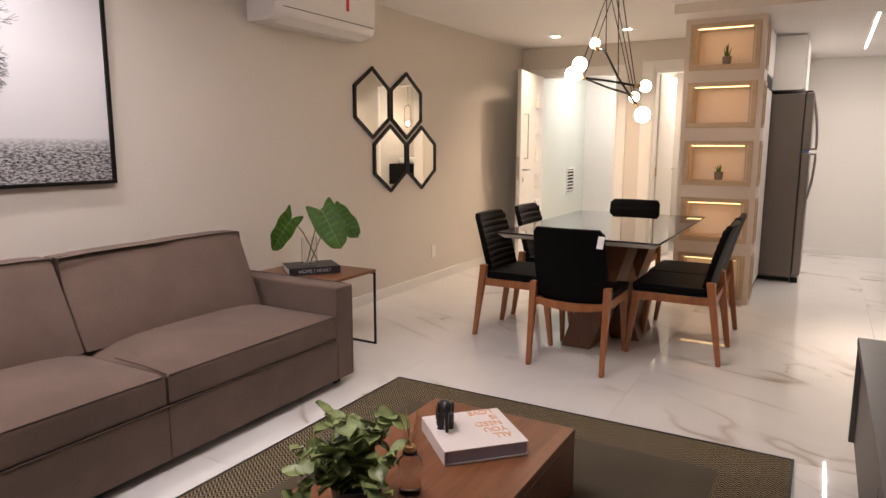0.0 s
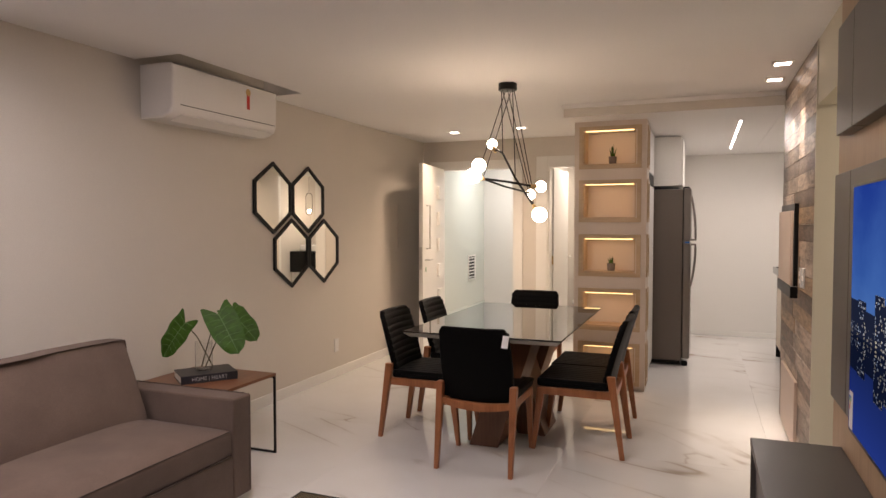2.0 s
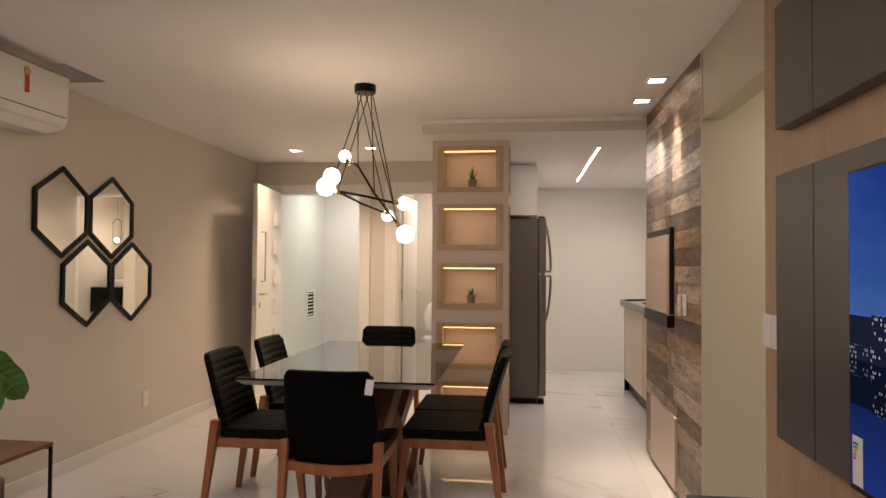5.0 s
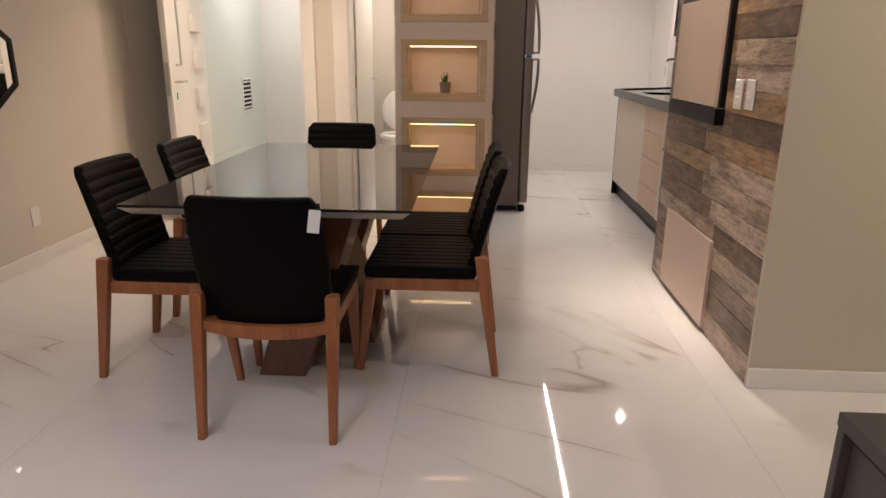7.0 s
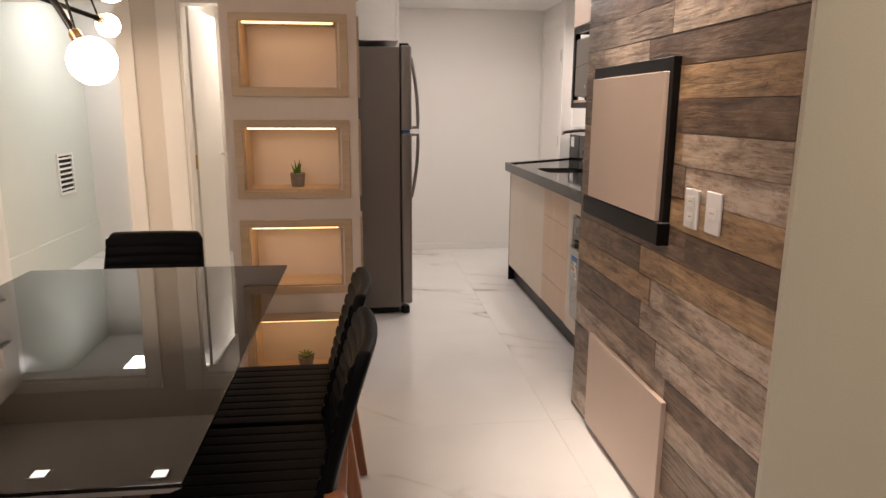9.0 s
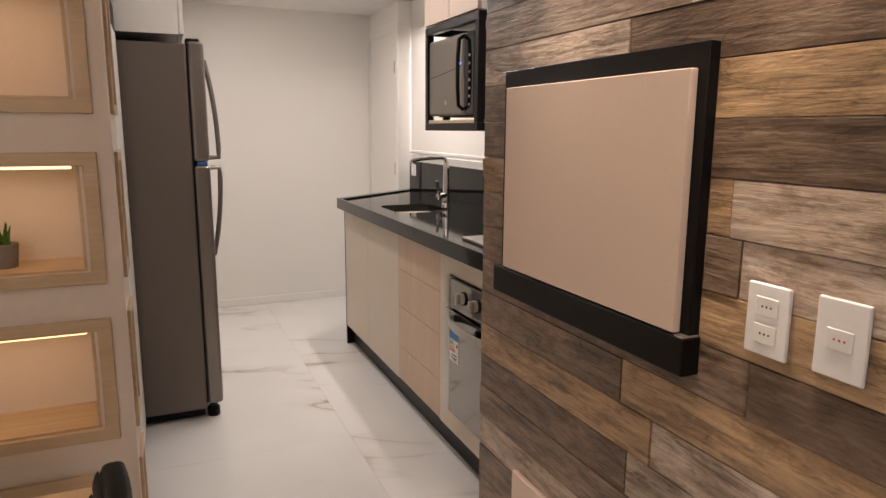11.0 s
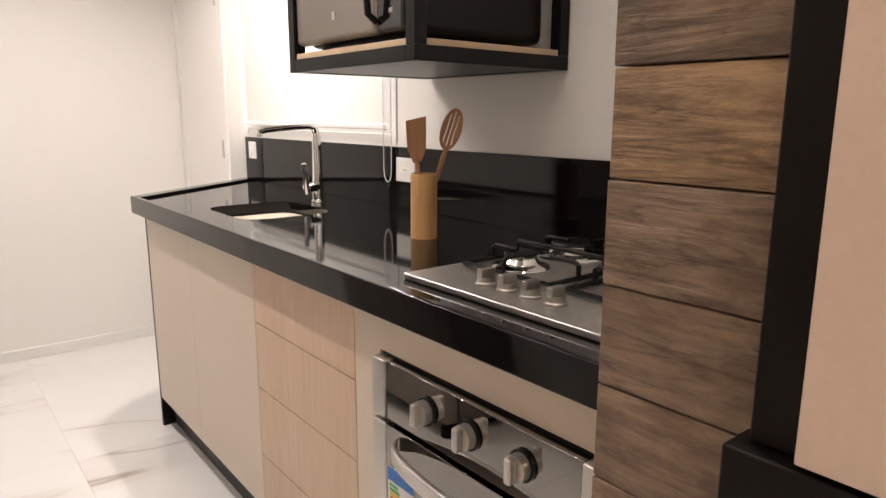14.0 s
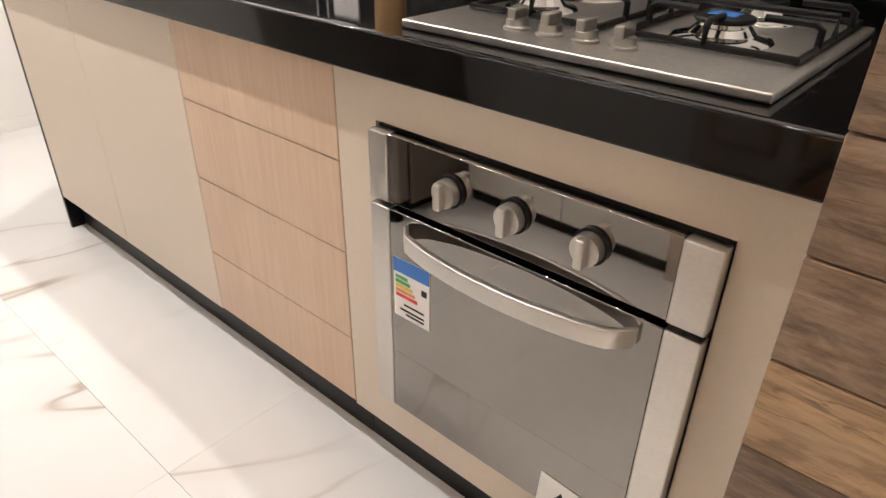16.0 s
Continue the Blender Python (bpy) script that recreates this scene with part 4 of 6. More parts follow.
part("grate", grate(6.285, 6.53), M_BLACK, hob, "black wire pan grate")
part("grate", grate(6.00, 6.245), M_BLACK, hob, "black wire pan grate")
part("sticker", box(1.468, 6.11, 1.0095, 1.503, 6.15, 1.0102), M_BLUE, hob, "blue and yellow sticker on a burner cap")

# utensil holder
holder = placed("utensil_holder", "bamboo tumbler holding two wooden spoons", "utensil holder", (1.58, 6.915, 0.962))
part("cup", lathe([(0.036, 0), (0.0365, 0.002), (0.0365, 0.172), (0.034, 0.174), (0.0325, 0.172), (0.0325, 0.01), (0, 0.01)], 32, (1.58, 6.915, 0.962)), M_BAMBOO, holder)
spat = placed("spatula", "flat wooden spatula standing in the bamboo tumbler", "spatula", (1.575, 6.922, 0.975))
b = tube([(1.585, 6.907, 0.975), (1.565, 6.927, 1.17)], 0.006, 8)
outline = [(-0.011, 0.0), (0.011, 0.0), (0.026, 0.035), (0.029, 0.12), (-0.027, 0.11), (-0.025, 0.035)]
p = prism(outline, -0.003, 0.003, 0.0012)
b = joined(b, moved(p, pose(1.566, 6.927, 1.165, 90, 0, -48) @ pose(0, 0, 0, 0, 0, 2)))
part("blade", b, M_UTENSIL, spat)
spoon = placed("slotted_spoon", "slotted wooden spoon leaning in the bamboo tumbler", "spoon", (1.59, 6.902, 0.975))
b = tube([(1.575, 6.927, 0.975), (1.625, 6.872, 1.21)], 0.0065, 8)
head = None
for k in range(4):
    w = (0.034, 0.048, 0.048, 0.034)[k]
    head = box(-0.022 + 0.0115 * k, 0.055 - w, -0.003, -0.0135 + 0.0115 * k, 0.055 + w, 0.003, 0.001, bm=head)
head = tube([(0.0245 * math.cos(a * math.tau / 24), 0.055 + 0.053 * math.sin(a * math.tau / 24), 0) for a in range(24)], 0.0045, 8, head, closed=True)
b = joined(b, moved(head, pose(1.622, 6.875, 1.20, 78, 0, -48) @ pose(0, 0, 0, 0, 0, -16)))
part("bowl", b, M_UTENSIL, spoon)


def outlet(name, label, m, w=0.075, h=0.115, slots=2, red=False):
    o = thing(name, label, "outlet")
    o.matrix_world = m
    part("plate", box(-w / 2, -h / 2, 0, w / 2, h / 2, 0.008, 0.003), M_WHITEPLASTIC, o)
    for k in range(slots):
        yy = (k - (slots - 1) / 2) * h * 0.38
        part("socket", box(-w * 0.26, yy - h * 0.13, 0.008, w * 0.26, yy + h * 0.13, 0.0098, 0.0008), M_TRIM, o)
        for dx in (-0.008, 0, 0.008):
            part("hole", box(dx - 0.0016, yy - 0.0016, 0.0097, dx + 0.0016, yy + 0.0016, 0.0101), M_RED if red and k == 0 else M_SHADOWGAP, o)
    return o


FACE_W = Matrix(((0, 0, -1, 0), (-1, 0, 0, 0), (0, 1, 0, 0), (0, 0, 0, 1)))  # plate facing -x


def on_east(x, y, z):
    return Matrix.Translation((x, y, z)) @ FACE_W


outlet("outlet", "white double outlet on the black upstand", RUN @ on_east(1.877, 7.41, 1.10), 0.115, 0.085, 1)
outlet("outlet", "small white switch on the black upstand", RUN @ on_east(1.877, 8.765, 1.115), 0.085, 0.085, 1)

# microwave in its open black rack
rack = placed("microwave_rack", "open black steel wall rack with an oak shelf", "shelf", (1.62, 6.99, 1.40))
MX0, MX1, MY0, MY1, MZ0, MZ1 = 1.386, 1.896, 6.69, 7.305, 1.405, 1.90
b = None
for y in (MY0, MY1 - 0.035):
    for z in (MZ0, MZ1 - 0.035):
        b = box(MX0, y, z, MX1, y + 0.035, z + 0.035, 0.002, bm=b)
    b = box(MX0, y, MZ0 + 0.035, MX0 + 0.035, y + 0.035, MZ1 - 0.035, 0.002, bm=b)
    b = box(MX1 - 0.035, y, MZ0 + 0.035, MX1, y + 0.035, MZ1 - 0.035, 0.002, bm=b)
for z in (MZ0, MZ1 - 0.035):
    for x in (MX0, MX1 - 0.035):
        b = box(x, MY0 + 0.035, z, x + 0.035, MY1 - 0.035, z + 0.035, 0.002, bm=b)
part("frame", b, M_BLACK, rack)
part("shelf", box(MX0 + 0.006, MY0 + 0.006, MZ0 + 0.03, MX1 - 0.006, MY1 - 0.006, MZ0 + 0.05, 0.002), M_OAK, rack, "pale oak shelf board")
part("bottom_plate", box(MX0 + 0.01, MY0 + 0.01, MZ0 + 0.002, MX1 - 0.01, MY1 - 0.01, MZ0 + 0.012), M_BLACK, rack)
wallcab = placed("wall_cabinet", "white and oak wall cabinet above the rack", "cabinet", (1.62, 7.0, 1.91))
part("body", box(1.40, 6.69, 1.905, 1.896, 7.305, 2.29), M_TRIM, wallcab)
for y0, y1 in ((6.692, 6.996), (7.0, 7.303)):
    part("door", box(1.382, y0, 1.907, 1.40, y1, 2.288, 0.002), M_ROSE, wallcab)
micro = placed("microwave", "grey steel microwave with a bowed door handle", "microwave", (1.62, 7.0, 1.455))
part("foot", lathe([(0.02, 0), (0.02, 0.016)], 12, (1.47, 7.22, 1.455)), M_BLACK, micro)
part("foot", lathe([(0.02, 0), (0.02, 0.016)], 12, (1.47, 6.80, 1.455)), M_BLACK, micro)
part("body", box(1.43, 6.74, 1.470, 1.85, 7.265, 1.835, 0.02, 3), M_BLACK, micro)
d = part("door", box(1.392, 6.86, 1.475, 1.432, 7.268, 1.832, 0.014, 3), M_FRIDGE, micro, "brushed grey steel door")
part("groove", tube([(1.3915, 7.26, 1.655), (1.3915, 7.05, 1.672), (1.3915, 6.87, 1.69)], 0.0015, 6), M_BLACK, d)
part("indicator", ball((1.391, 6.885, 1.70), 0.004), glow("blue_indicator", (0.1, 0.15, 1.0), 6), d, "small blue light")
part("badge", box(1.3905, 7.045, 1.525, 1.392, 7.06, 1.545), M_STEEL, d)
part("control_panel", box(1.394, 6.742, 1.475, 1.432, 6.858, 1.832, 0.012, 3), M_BLACKGLASS, micro, "black control strip")
part("handle", tube([(1.392, 6.85, 1.50), (1.368, 6.85, 1.515), (1.362, 6.85, 1.60), (1.362, 6.85, 1.72), (1.368, 6.85, 1.80), (1.392, 6.85, 1.815)], 0.009, 10), M_BLACK, micro, "bowed black handle")
for k in range(7):
    part("button", box(1.3925, 6.785, 1.515 + 0.035 * k, 1.3945, 6.80, 1.525 + 0.035 * k), M_STEEL, micro)

# window with roller blind, service door
win = tagged(new("window_1"), "white framed window behind a roller blind", "window", "", "structure")
win.matrix_basis = RUN
b = ring("x", 1.96, 2.0, 7.52, 1.22, 8.87, 2.12, 0.04, 0.04)
part("window_frame", b, M_TRIM, win)
blind = placed("roller_blind", "white translucent roller blind, lowered, with a bead chain", "blind", (1.89, 8.27, 1.27))
part("cloth", box(1.889, 7.565, 1.255, 1.8905, 8.855, 2.2), M_BLIND, blind)
part("bottom_bar", box(1.878, 7.555, 1.236, 1.896, 8.86, 1.258, 0.005), M_WHITEPLASTIC, blind, "white bottom bar")
chain = [(1.868, 7.545, 2.15)] + [(1.868, 7.545, 2.15 - 0.1 * k) for k in range(1, 11)]
chain += [(1.868, 7.545 - 0.025 + 0.025 * math.cos(a), 1.10 + 0.05 * -math.sin(a)) for a in [math.pi * k / 8 for k in range(0, 9)]]
chain += [(1.868, 7.495, 1.10 + 0.105 * k) for k in range(1, 11)]
part("chain", tube(chain, 0.0022, 6), M_WHITEPLASTIC, blind, "white bead chain")
b = None
for k in range(0, 60):
    b = lathe([(0, -0.003), (0.003, 0), (0, 0.003)], 6, (1.868, 7.545, 1.11 + 0.0085 * k), bm=b)
part("beads", b, M_WHITEPLASTIC, blind)
setting("window_reveal", box(1.896, 7.50, 1.19, 1.902, 7.52, 2.2), M_TRIM, "white window reveal edge", "trim")
PLAN[0] = Matrix.Identity(4)
b = box(1.793, 9.085, 0, 1.805, 9.15, 2.16, 0.003)
b = box(1.793, 9.74, 0, 1.805, 9.79, 2.16, 0.003, bm=b)
b = box(1.793, 9.15, 2.09, 1.805, 9.74, 2.16, 0.003, bm=b)
setting("door_frame_3", b, M_TRIM, "white lacquered service door casing", "door frame")
leaf = tagged(new("door_3"), "white service door, closed, with steel hinges", "door", "", "structure")
part("leaf", box(1.800, 9.1505, 0.003, 1.90, 9.7395, 2.0895), M_WHITEWALL, leaf)
for z in (0.32, 1.105, 1.84):
    part("hinge", box(1.788, 9.138, z - 0.045, 1.7965, 9.16, z + 0.045, 0.002), M_STEEL, leaf, "steel hinge")

# ---------------------------------------------------------------- plank wall: folding table, outlets
PX = 1.046  # face of the planks
fold = placed("folding_table", "beige fold-down table in a black frame, folded against planks", "folding table", (1.02, 5.63, 0.945))
part("frame", box(1.020, 5.34, 1.030, PX - 0.001, 6.052, 1.548, 0.003), M_BLACK, fold, "black lacquered frame")
part("leaf", box(1.002, 5.362, 1.034, 1.0195, 6.011, 1.503, 0.002), M_ROSE, fold, "pinkish beige leaf")
part("ledge", box(1.002, 5.335, 0.957, PX - 0.001, 6.064, 1.0295, 0.003), M_BLACK, fold, "thick black ledge")
part("latch", box(1.004, 5.338, 1.0296, 1.040, 5.36, 1.0325), M_STEEL, fold, "thin steel latch plate")
low = placed("folding_leg_panel", "pinkish beige panel mounted low on the planks", "panel", (1.035, 5.6, 0.03))
part("board", box(1.027, 5.262, 0.03, PX - 0.001, 5.975, 0.446, 0.002), M_ROSE, low)
outlet("outlet", "white wall plate with switch and socket on planks", on_east(PX - 0.002, 5.195, 1.099), 0.08, 0.118, 2)
outlet("outlet", "white wall plate with a red socket on planks", on_east(PX - 0.002, 5.070, 1.104), 0.08, 0.118, 1, True)

# ---------------------------------------------------------------- dining table
table = placed("dining_table", "dark glass dining table on a slanted walnut pedestal", "dining table", (-0.73, 5.22, 0))
TX0, TX1, TY0, TY1 = -1.23, -0.245, 4.42, 6.03
part("glass_top", box(TX0, TY0, 0.748, TX1, TY1, 0.758, 0.002), M_TABLEGLASS, table, "dark reflective glass")
b = bmesh.new()
bmesh.ops.create_cube(b, size=1)
for v in b.verts:
    s = 0.0 if v.co.z > 0 else 0.03
    v.co = ((TX0 + TX1) / 2 + v.co.x * (TX1 - TX0 - 0.004 - 2 * s), (TY0 + TY1) / 2 + v.co.y * (TY1 - TY0 - 0.004 - 2 * s), 0.734 + v.co.z * 0.027)
part("top_frame", b, plain("pale_grey_edge", (0.60, 0.57, 0.52), 0.3, grain=90, vary=0.02), table, "pale bevelled edge")


def slab(points, y0, y1):
    b = bmesh.new()
    f = b.faces.new([b.verts.new((x, y0, z)) for x, z in points])
    ex = bmesh.ops.extrude_face_region(b, geom=[f])["geom"]
    for v in ex:
        if isinstance(v, bmesh.types.BMVert):
            v.co.y = y1
    bmesh.ops.recalc_face_normals(b, faces=b.faces[:])
    bmesh.ops.bevel(b, geom=b.edges[:], offset=0.004, segments=2, affect="EDGES", profile=0.5)
    return b


part("pedestal", slab([(-0.89, 0.0), (-0.70, 0.0), (-0.47, 0.718), (-0.66, 0.718)], 4.70, 5.02), M_WALNUTZ, table, "slanted walnut block")
part("pedestal", slab([(-0.66, 0.0), (-0.47, 0.0), (-0.70, 0.718), (-0.89, 0.718)], 5.035, 5.40), M_WALNUTZ, table, "slanted walnut block")
part("pedestal", slab([(-0.89, 0.0), (-0.70, 0.0), (-0.47, 0.718), (-0.66, 0.718)], 5.415, 5.73), M_WALNUTZ, table, "slanted walnut block")

# ---------------------------------------------------------------- dining chairs
LABEL = "black channelled leather dining chair with reddish wooden legs"


def taper(x0, y0, x1, y1, z0, z1, a, c, bm=None):
    """A square leg from (x0, y0) at z0, a wide, to (x1, y1) at z1, c wide."""
    b = bmesh.new()
    bmesh.ops.create_cube(b, size=1)
    for v in b.verts:
        top = v.co.z > 0
        w, x, y, z = (c, x1, y1, z1) if top else (a, x0, y0, z0)
        v.co = (x + v.co.x * w, y + v.co.y * w * 1.15, z)
    bmesh.ops.bevel(b, geom=b.edges[:], offset=0.005, segments=2, affect="EDGES", profile=0.5)
    return joined(bm, b)


def chair():
    c = thing("dining_chair", LABEL, "chair", group="chairs round the dining table")
    for s in (-1, 1):
        part("front_leg", taper(s * 0.205, 0.275, s * 0.2, 0.225, 0, 0.40, 0.024, 0.042), M_LEG, c)
        part("back_leg", taper(s * 0.222, -0.275, s * 0.222, -0.205, 0, 0.50, 0.026, 0.042), M_LEG, c)
        part("side_rail", box(s * 0.205 - 0.014, -0.20, 0.355, s * 0.205 + 0.014, 0.22, 0.405, 0.004), M_LEG, c)
    part("front_rail", box(-0.19, 0.215, 0.355, 0.19, 0.24, 0.405, 0.004), M_LEG, c)
    b = bmesh.new()
    n = 12
    rows = []
    for k in range(n + 1):
        x = -0.205 + 0.41 * k / n
        sag = 0.028 * (1 - (2 * k / n - 1) ** 2)
        rows.append([b.verts.new((x, y, z - (sag if lowside else sag * 0.6))) for y, z, lowside in ((-0.225, 0.372, 1), (-0.20, 0.372, 1), (-0.20, 0.408, 0), (-0.225, 0.408, 0))])
    for r0, r1 in zip(rows, rows[1:]):
        for q in range(4):
            b.faces.new((r0[q], r0[(q + 1) % 4], r1[(q + 1) % 4], r1[q]))
    b.faces.new(rows[0]), b.faces.new(rows[-1])
    bmesh.ops.recalc_face_normals(b, faces=b.faces[:])
    part("back_rail", b, M_LEG, c, "bowed wooden back rail")
    # seat: a padded base with channels from front to back
    seat = part("seat", box(-0.225, -0.19, 0.405, 0.225, 0.25, 0.452, 0.018, 3), M_LEATHER, c)
    for k in range(9):
        x = -0.204 + 0.051 * k
        part("channel", box(x - 0.0253, -0.18, 0.436, x + 0.0253, 0.246, 0.459, 0.006, 2), M_LEATHER, seat)
    # back: a leaning curved shell with horizontal channels on its front
    b = bmesh.new()
    nx, nz = 10, 14
    grid = {}
    for side, off in ((0, 0.0), (1, 0.036)):
        for j in range(nz + 1):
            u = j / nz
            half = 0.205 + 0.012 * math.sin(math.pi * min(1, u * 1.1)) - (0.035 * (1 - u * 5) ** 2 if u < 0.2 else 0) - (0.02 * ((u - 0.93) / 0.07) ** 2 if u > 0.93 else 0)
            z = 0.385 + 0.452 * u
            for i in range(nx + 1):
                w = 2 * i / nx - 1
                y = -0.195 - 0.095 * u - 0.03 * u * u + 0.02 * w * w + off
                grid[side, j, i] = b.verts.new((half * w, y, z - 0.02 * (1 - w * w) * (1 - u) ** 3))
    for j in range(nz):
        for i in range(nx):
            for side in (0, 1):
                b.faces.new([grid[side, j, i], grid[side, j, i + 1], grid[side, j + 1, i + 1], grid[side, j + 1, i]])
        for i in (0, nx):
            b.faces.new([grid[0, j, i], grid[1, j, i], grid[1, j + 1, i], grid[0, j + 1, i]])
    for i in range(nx):
        for j in (0, nz):
            b.faces.new([grid[0, j, i], grid[1, j, i], grid[1, j, i + 1], grid[0, j, i + 1]])
    bmesh.ops.recalc_face_normals(b, faces=b.faces[:])
    bmesh.ops.bevel(b, geom=[e for e in b.edges if len(e.link_faces) == 2 and e.calc_face_angle(0) > 1.0], offset=0.011, segments=3, affect="EDGES", profile=0.5)
    back = part("backrest", b, M_LEATHER, c, sharp=60)
    for k in range(9):
        u = 0.20 + 0.088 * k
        z = 0.385 + 0.452 * u
        y = -0.195 - 0.095 * u - 0.03 * u * u + 0.038
        b = tube([(-0.205 + 0.41 * i / 8, y + 0.02 * (i / 4 - 1) ** 2, z) for i in range(9)], 0.0192, 8)
        for v in b.verts:
            u2 = (v.co.z - 0.385) / 0.452
            mid = -0.195 - 0.095 * u2 - 0.03 * u2 * u2 + 0.034 + 0.02 * (v.co.x / 0.205) ** 2
            v.co.y = mid + (v.co.y - mid) * 0.27
        part("channel", b, M_LEATHER, back)
    return c


first = chair()
spots = [(-0.71, 4.515, 0, 0), (-1.222, 4.862, 0, -90), (-1.215, 5.50, 0, -90), (-0.215, 4.985, 0, 90), (-0.225, 5.465, 0, 90), (-0.865, 6.12, 0, 180)]
first.matrix_world = pose(spots[0][0], spots[0][1], 0, 0, 0, spots[0][3])
for x, y, z, r in spots[1:]:
    copy_thing(first, pose(x, y, z, 0, 0, r))
tag = placed("price_tag", "white paper tag hanging on a chair back", "label", (-0.525, 4.21, 0.74))
part("paper", moved(box(-0.018, -0.0006, -0.034, 0.018, 0.0006, 0.034), pose(-0.508, 4.197, 0.772, -14, 5, 0)), M_LABEL, tag)
tag = placed("price_tag", "small white maker's tag under a chair seat", "label", (-1.44, 4.69, 0.39))
part("paper", box(-1.455, 4.654, 0.398, -1.425, 4.656, 0.410), M_LABEL, tag)

# ---------------------------------------------------------------- pendant lamp
pend = placed("pendant_lamp", "black branching pendant with six lit globes over the table", "pendant lamp", (-0.79, 5.22, 2.40))
part("canopy", lathe([(0.0, 0.0), (0.062, 0.0), (0.065, -0.004), (0.065, -0.045), (0.06, -0.05), (0, -0.05)], 32, (-0.79, 5.22, 2.40)), M_BLACK, pend)
G = {"a": (-0.988, 5.494, 2.018), "b": (-0.919, 4.973, 1.813), "c": (-0.869, 4.697, 1.722), "d": (-0.532, 5.137, 1.673), "e": (-0.752, 5.74, 1.648), "f": (-0.461, 4.798, 1.477)}
J = {"a": (-0.955, 5.47, 1.965), "bend": (-0.865, 5.36, 1.93), "mid": (-0.70, 5.10, 1.73), "c": (-0.85, 4.85, 1.715), "d": (-0.585, 5.10, 1.675), "e": (-0.735, 5.62, 1.655), "f": (-0.51, 4.86, 1.53), "b": (-0.905, 4.93, 1.765)}
for pts in ((J["a"], (-0.92, 5.43, 1.965), J["bend"], J["mid"], J["f"]), (J["c"], (-0.72, 4.98, 1.70), J["d"]), (J["c"], (-0.80, 5.2, 1.68), J["e"]), (J["b"], J["c"])):
    part("arm", tube(pts, 0.0075, 8), M_BLACK, pend)
for k in "abcdef":
    a, g = Vector(J[k]), Vector(G[k])
    d = (g - a).normalized()
    part("socket", tube([a - d * 0.01, a + d * 0.035], 0.013, 12), M_BRASS, pend, "copper lamp socket")
    r = 0.047 if k in "bcf" else 0.041
    globe = part("globe", ball(g, r, n=24), M_GLOBE if k in "bcf" else M_GLASS, pend, "white lit globe" if k in "bcf" else "clear ribbed glass globe")
    if k not in "bcf":
        part("bulb", ball(g, 0.026, n=16), M_BULB, globe, "glowing bulb")
    else:
        globe.visible_shadow = True
for i, (j, k) in enumerate((("bend", 0), ("b", 1), ("c", 2), ("d", 3), ("mid", 4), ("f", 5), ("e", 6))):
    a = k * math.tau / 7
    top = (-0.79 - 0.045 * math.cos(a), 5.22 + 0.045 * math.sin(a), 2.352)
    tgt = Vector(J[j])
    part("cable", tube([top, tuple(Vector(top).lerp(tgt, 0.5)), tuple(tgt)], 0.0032, 6), M_BLACK, pend)

# ---------------------------------------------------------------- ceiling lamps
lamp = placed("ceiling_panel_lamp", "square white glowing ceiling panel", "ceiling lamp", (-1.0, 2.42, 2.39))
part("frame", box(-1.26, 2.17, 2.391, -0.74, 2.68, 2.3995, 0.002), M_TRIM, lamp)
part("diffuser", box(-1.245, 2.185, 2.388, -0.755, 2.665, 2.3912), M_PANEL, lamp, "bright white diffuser")
lamp = placed("ceiling_line_lamp", "slim glowing line lamp set in the living room ceiling", "ceiling lamp", (-0.62, 1.85, 2.39))
part("profile", box(-0.645, 1.12, 2.393, -0.595, 2.58, 2.3995), M_TRIM, lamp)
part("diffuser", box(-0.635, 1.13, 2.389, -0.605, 2.57, 2.3932), M_PANEL, lamp, "white diffuser")
lamp = placed("ceiling_line_lamp", "slim glowing line lamp set in the kitchen ceiling", "ceiling lamp", (0.78, 7.93, 2.285))
part("profile", box(0.755, 6.84, 2.289, 0.805, 9.02, 2.2955), M_TRIM, lamp)
part("diffuser", box(0.771, 6.85, 2.2855, 0.789, 9.01, 2.2892), M_LINE, lamp, "white diffuser")
# the corridor spot and the counter spot at y 6.55 are additions
for x, y, z in ((-2.2, 1.25, CEIL), (-2.2, 2.15, CEIL), (-1.99, 7.38, CEIL), (-1.24, 7.30, CEIL), (0.93, 5.74, CEIL), (0.93, 5.26, CEIL), (1.49, 6.55, KCEIL), (1.49, 8.4, KCEIL), (2.0, 4.2, 2.30)):
    lamp = placed("recessed_spot", "small square recessed ceiling spot, lit", "ceiling lamp", (x, y, z), "recessed ceiling spots")
    b = ring("z", z - 0.008, z - 0.0005, x - 0.06, y - 0.06, x + 0.06, y + 0.06, 0.015, 0.015)
    part("trim", b, M_TRIM, lamp, "white square trim")
    part("lens", box(x - 0.044, y - 0.044, z - 0.0045, x + 0.044, y + 0.044, z - 0.0025), M_SPOT, lamp, "glowing lens")

# ---------------------------------------------------------------- west wall: mirrors, air conditioner, picture, outlet, panel


def hexagon(yc, zc, hw=0.245, hz=0.285, side=0.125, grow=0.0):
    hw, hz, side = hw + grow, hz + grow * 1.1, side + grow * 0.5
    return [(yc - hw, zc - side), (yc, zc - hz), (yc + hw, zc - side), (yc + hw, zc + side), (yc, zc + hz), (yc - hw, zc + side)]


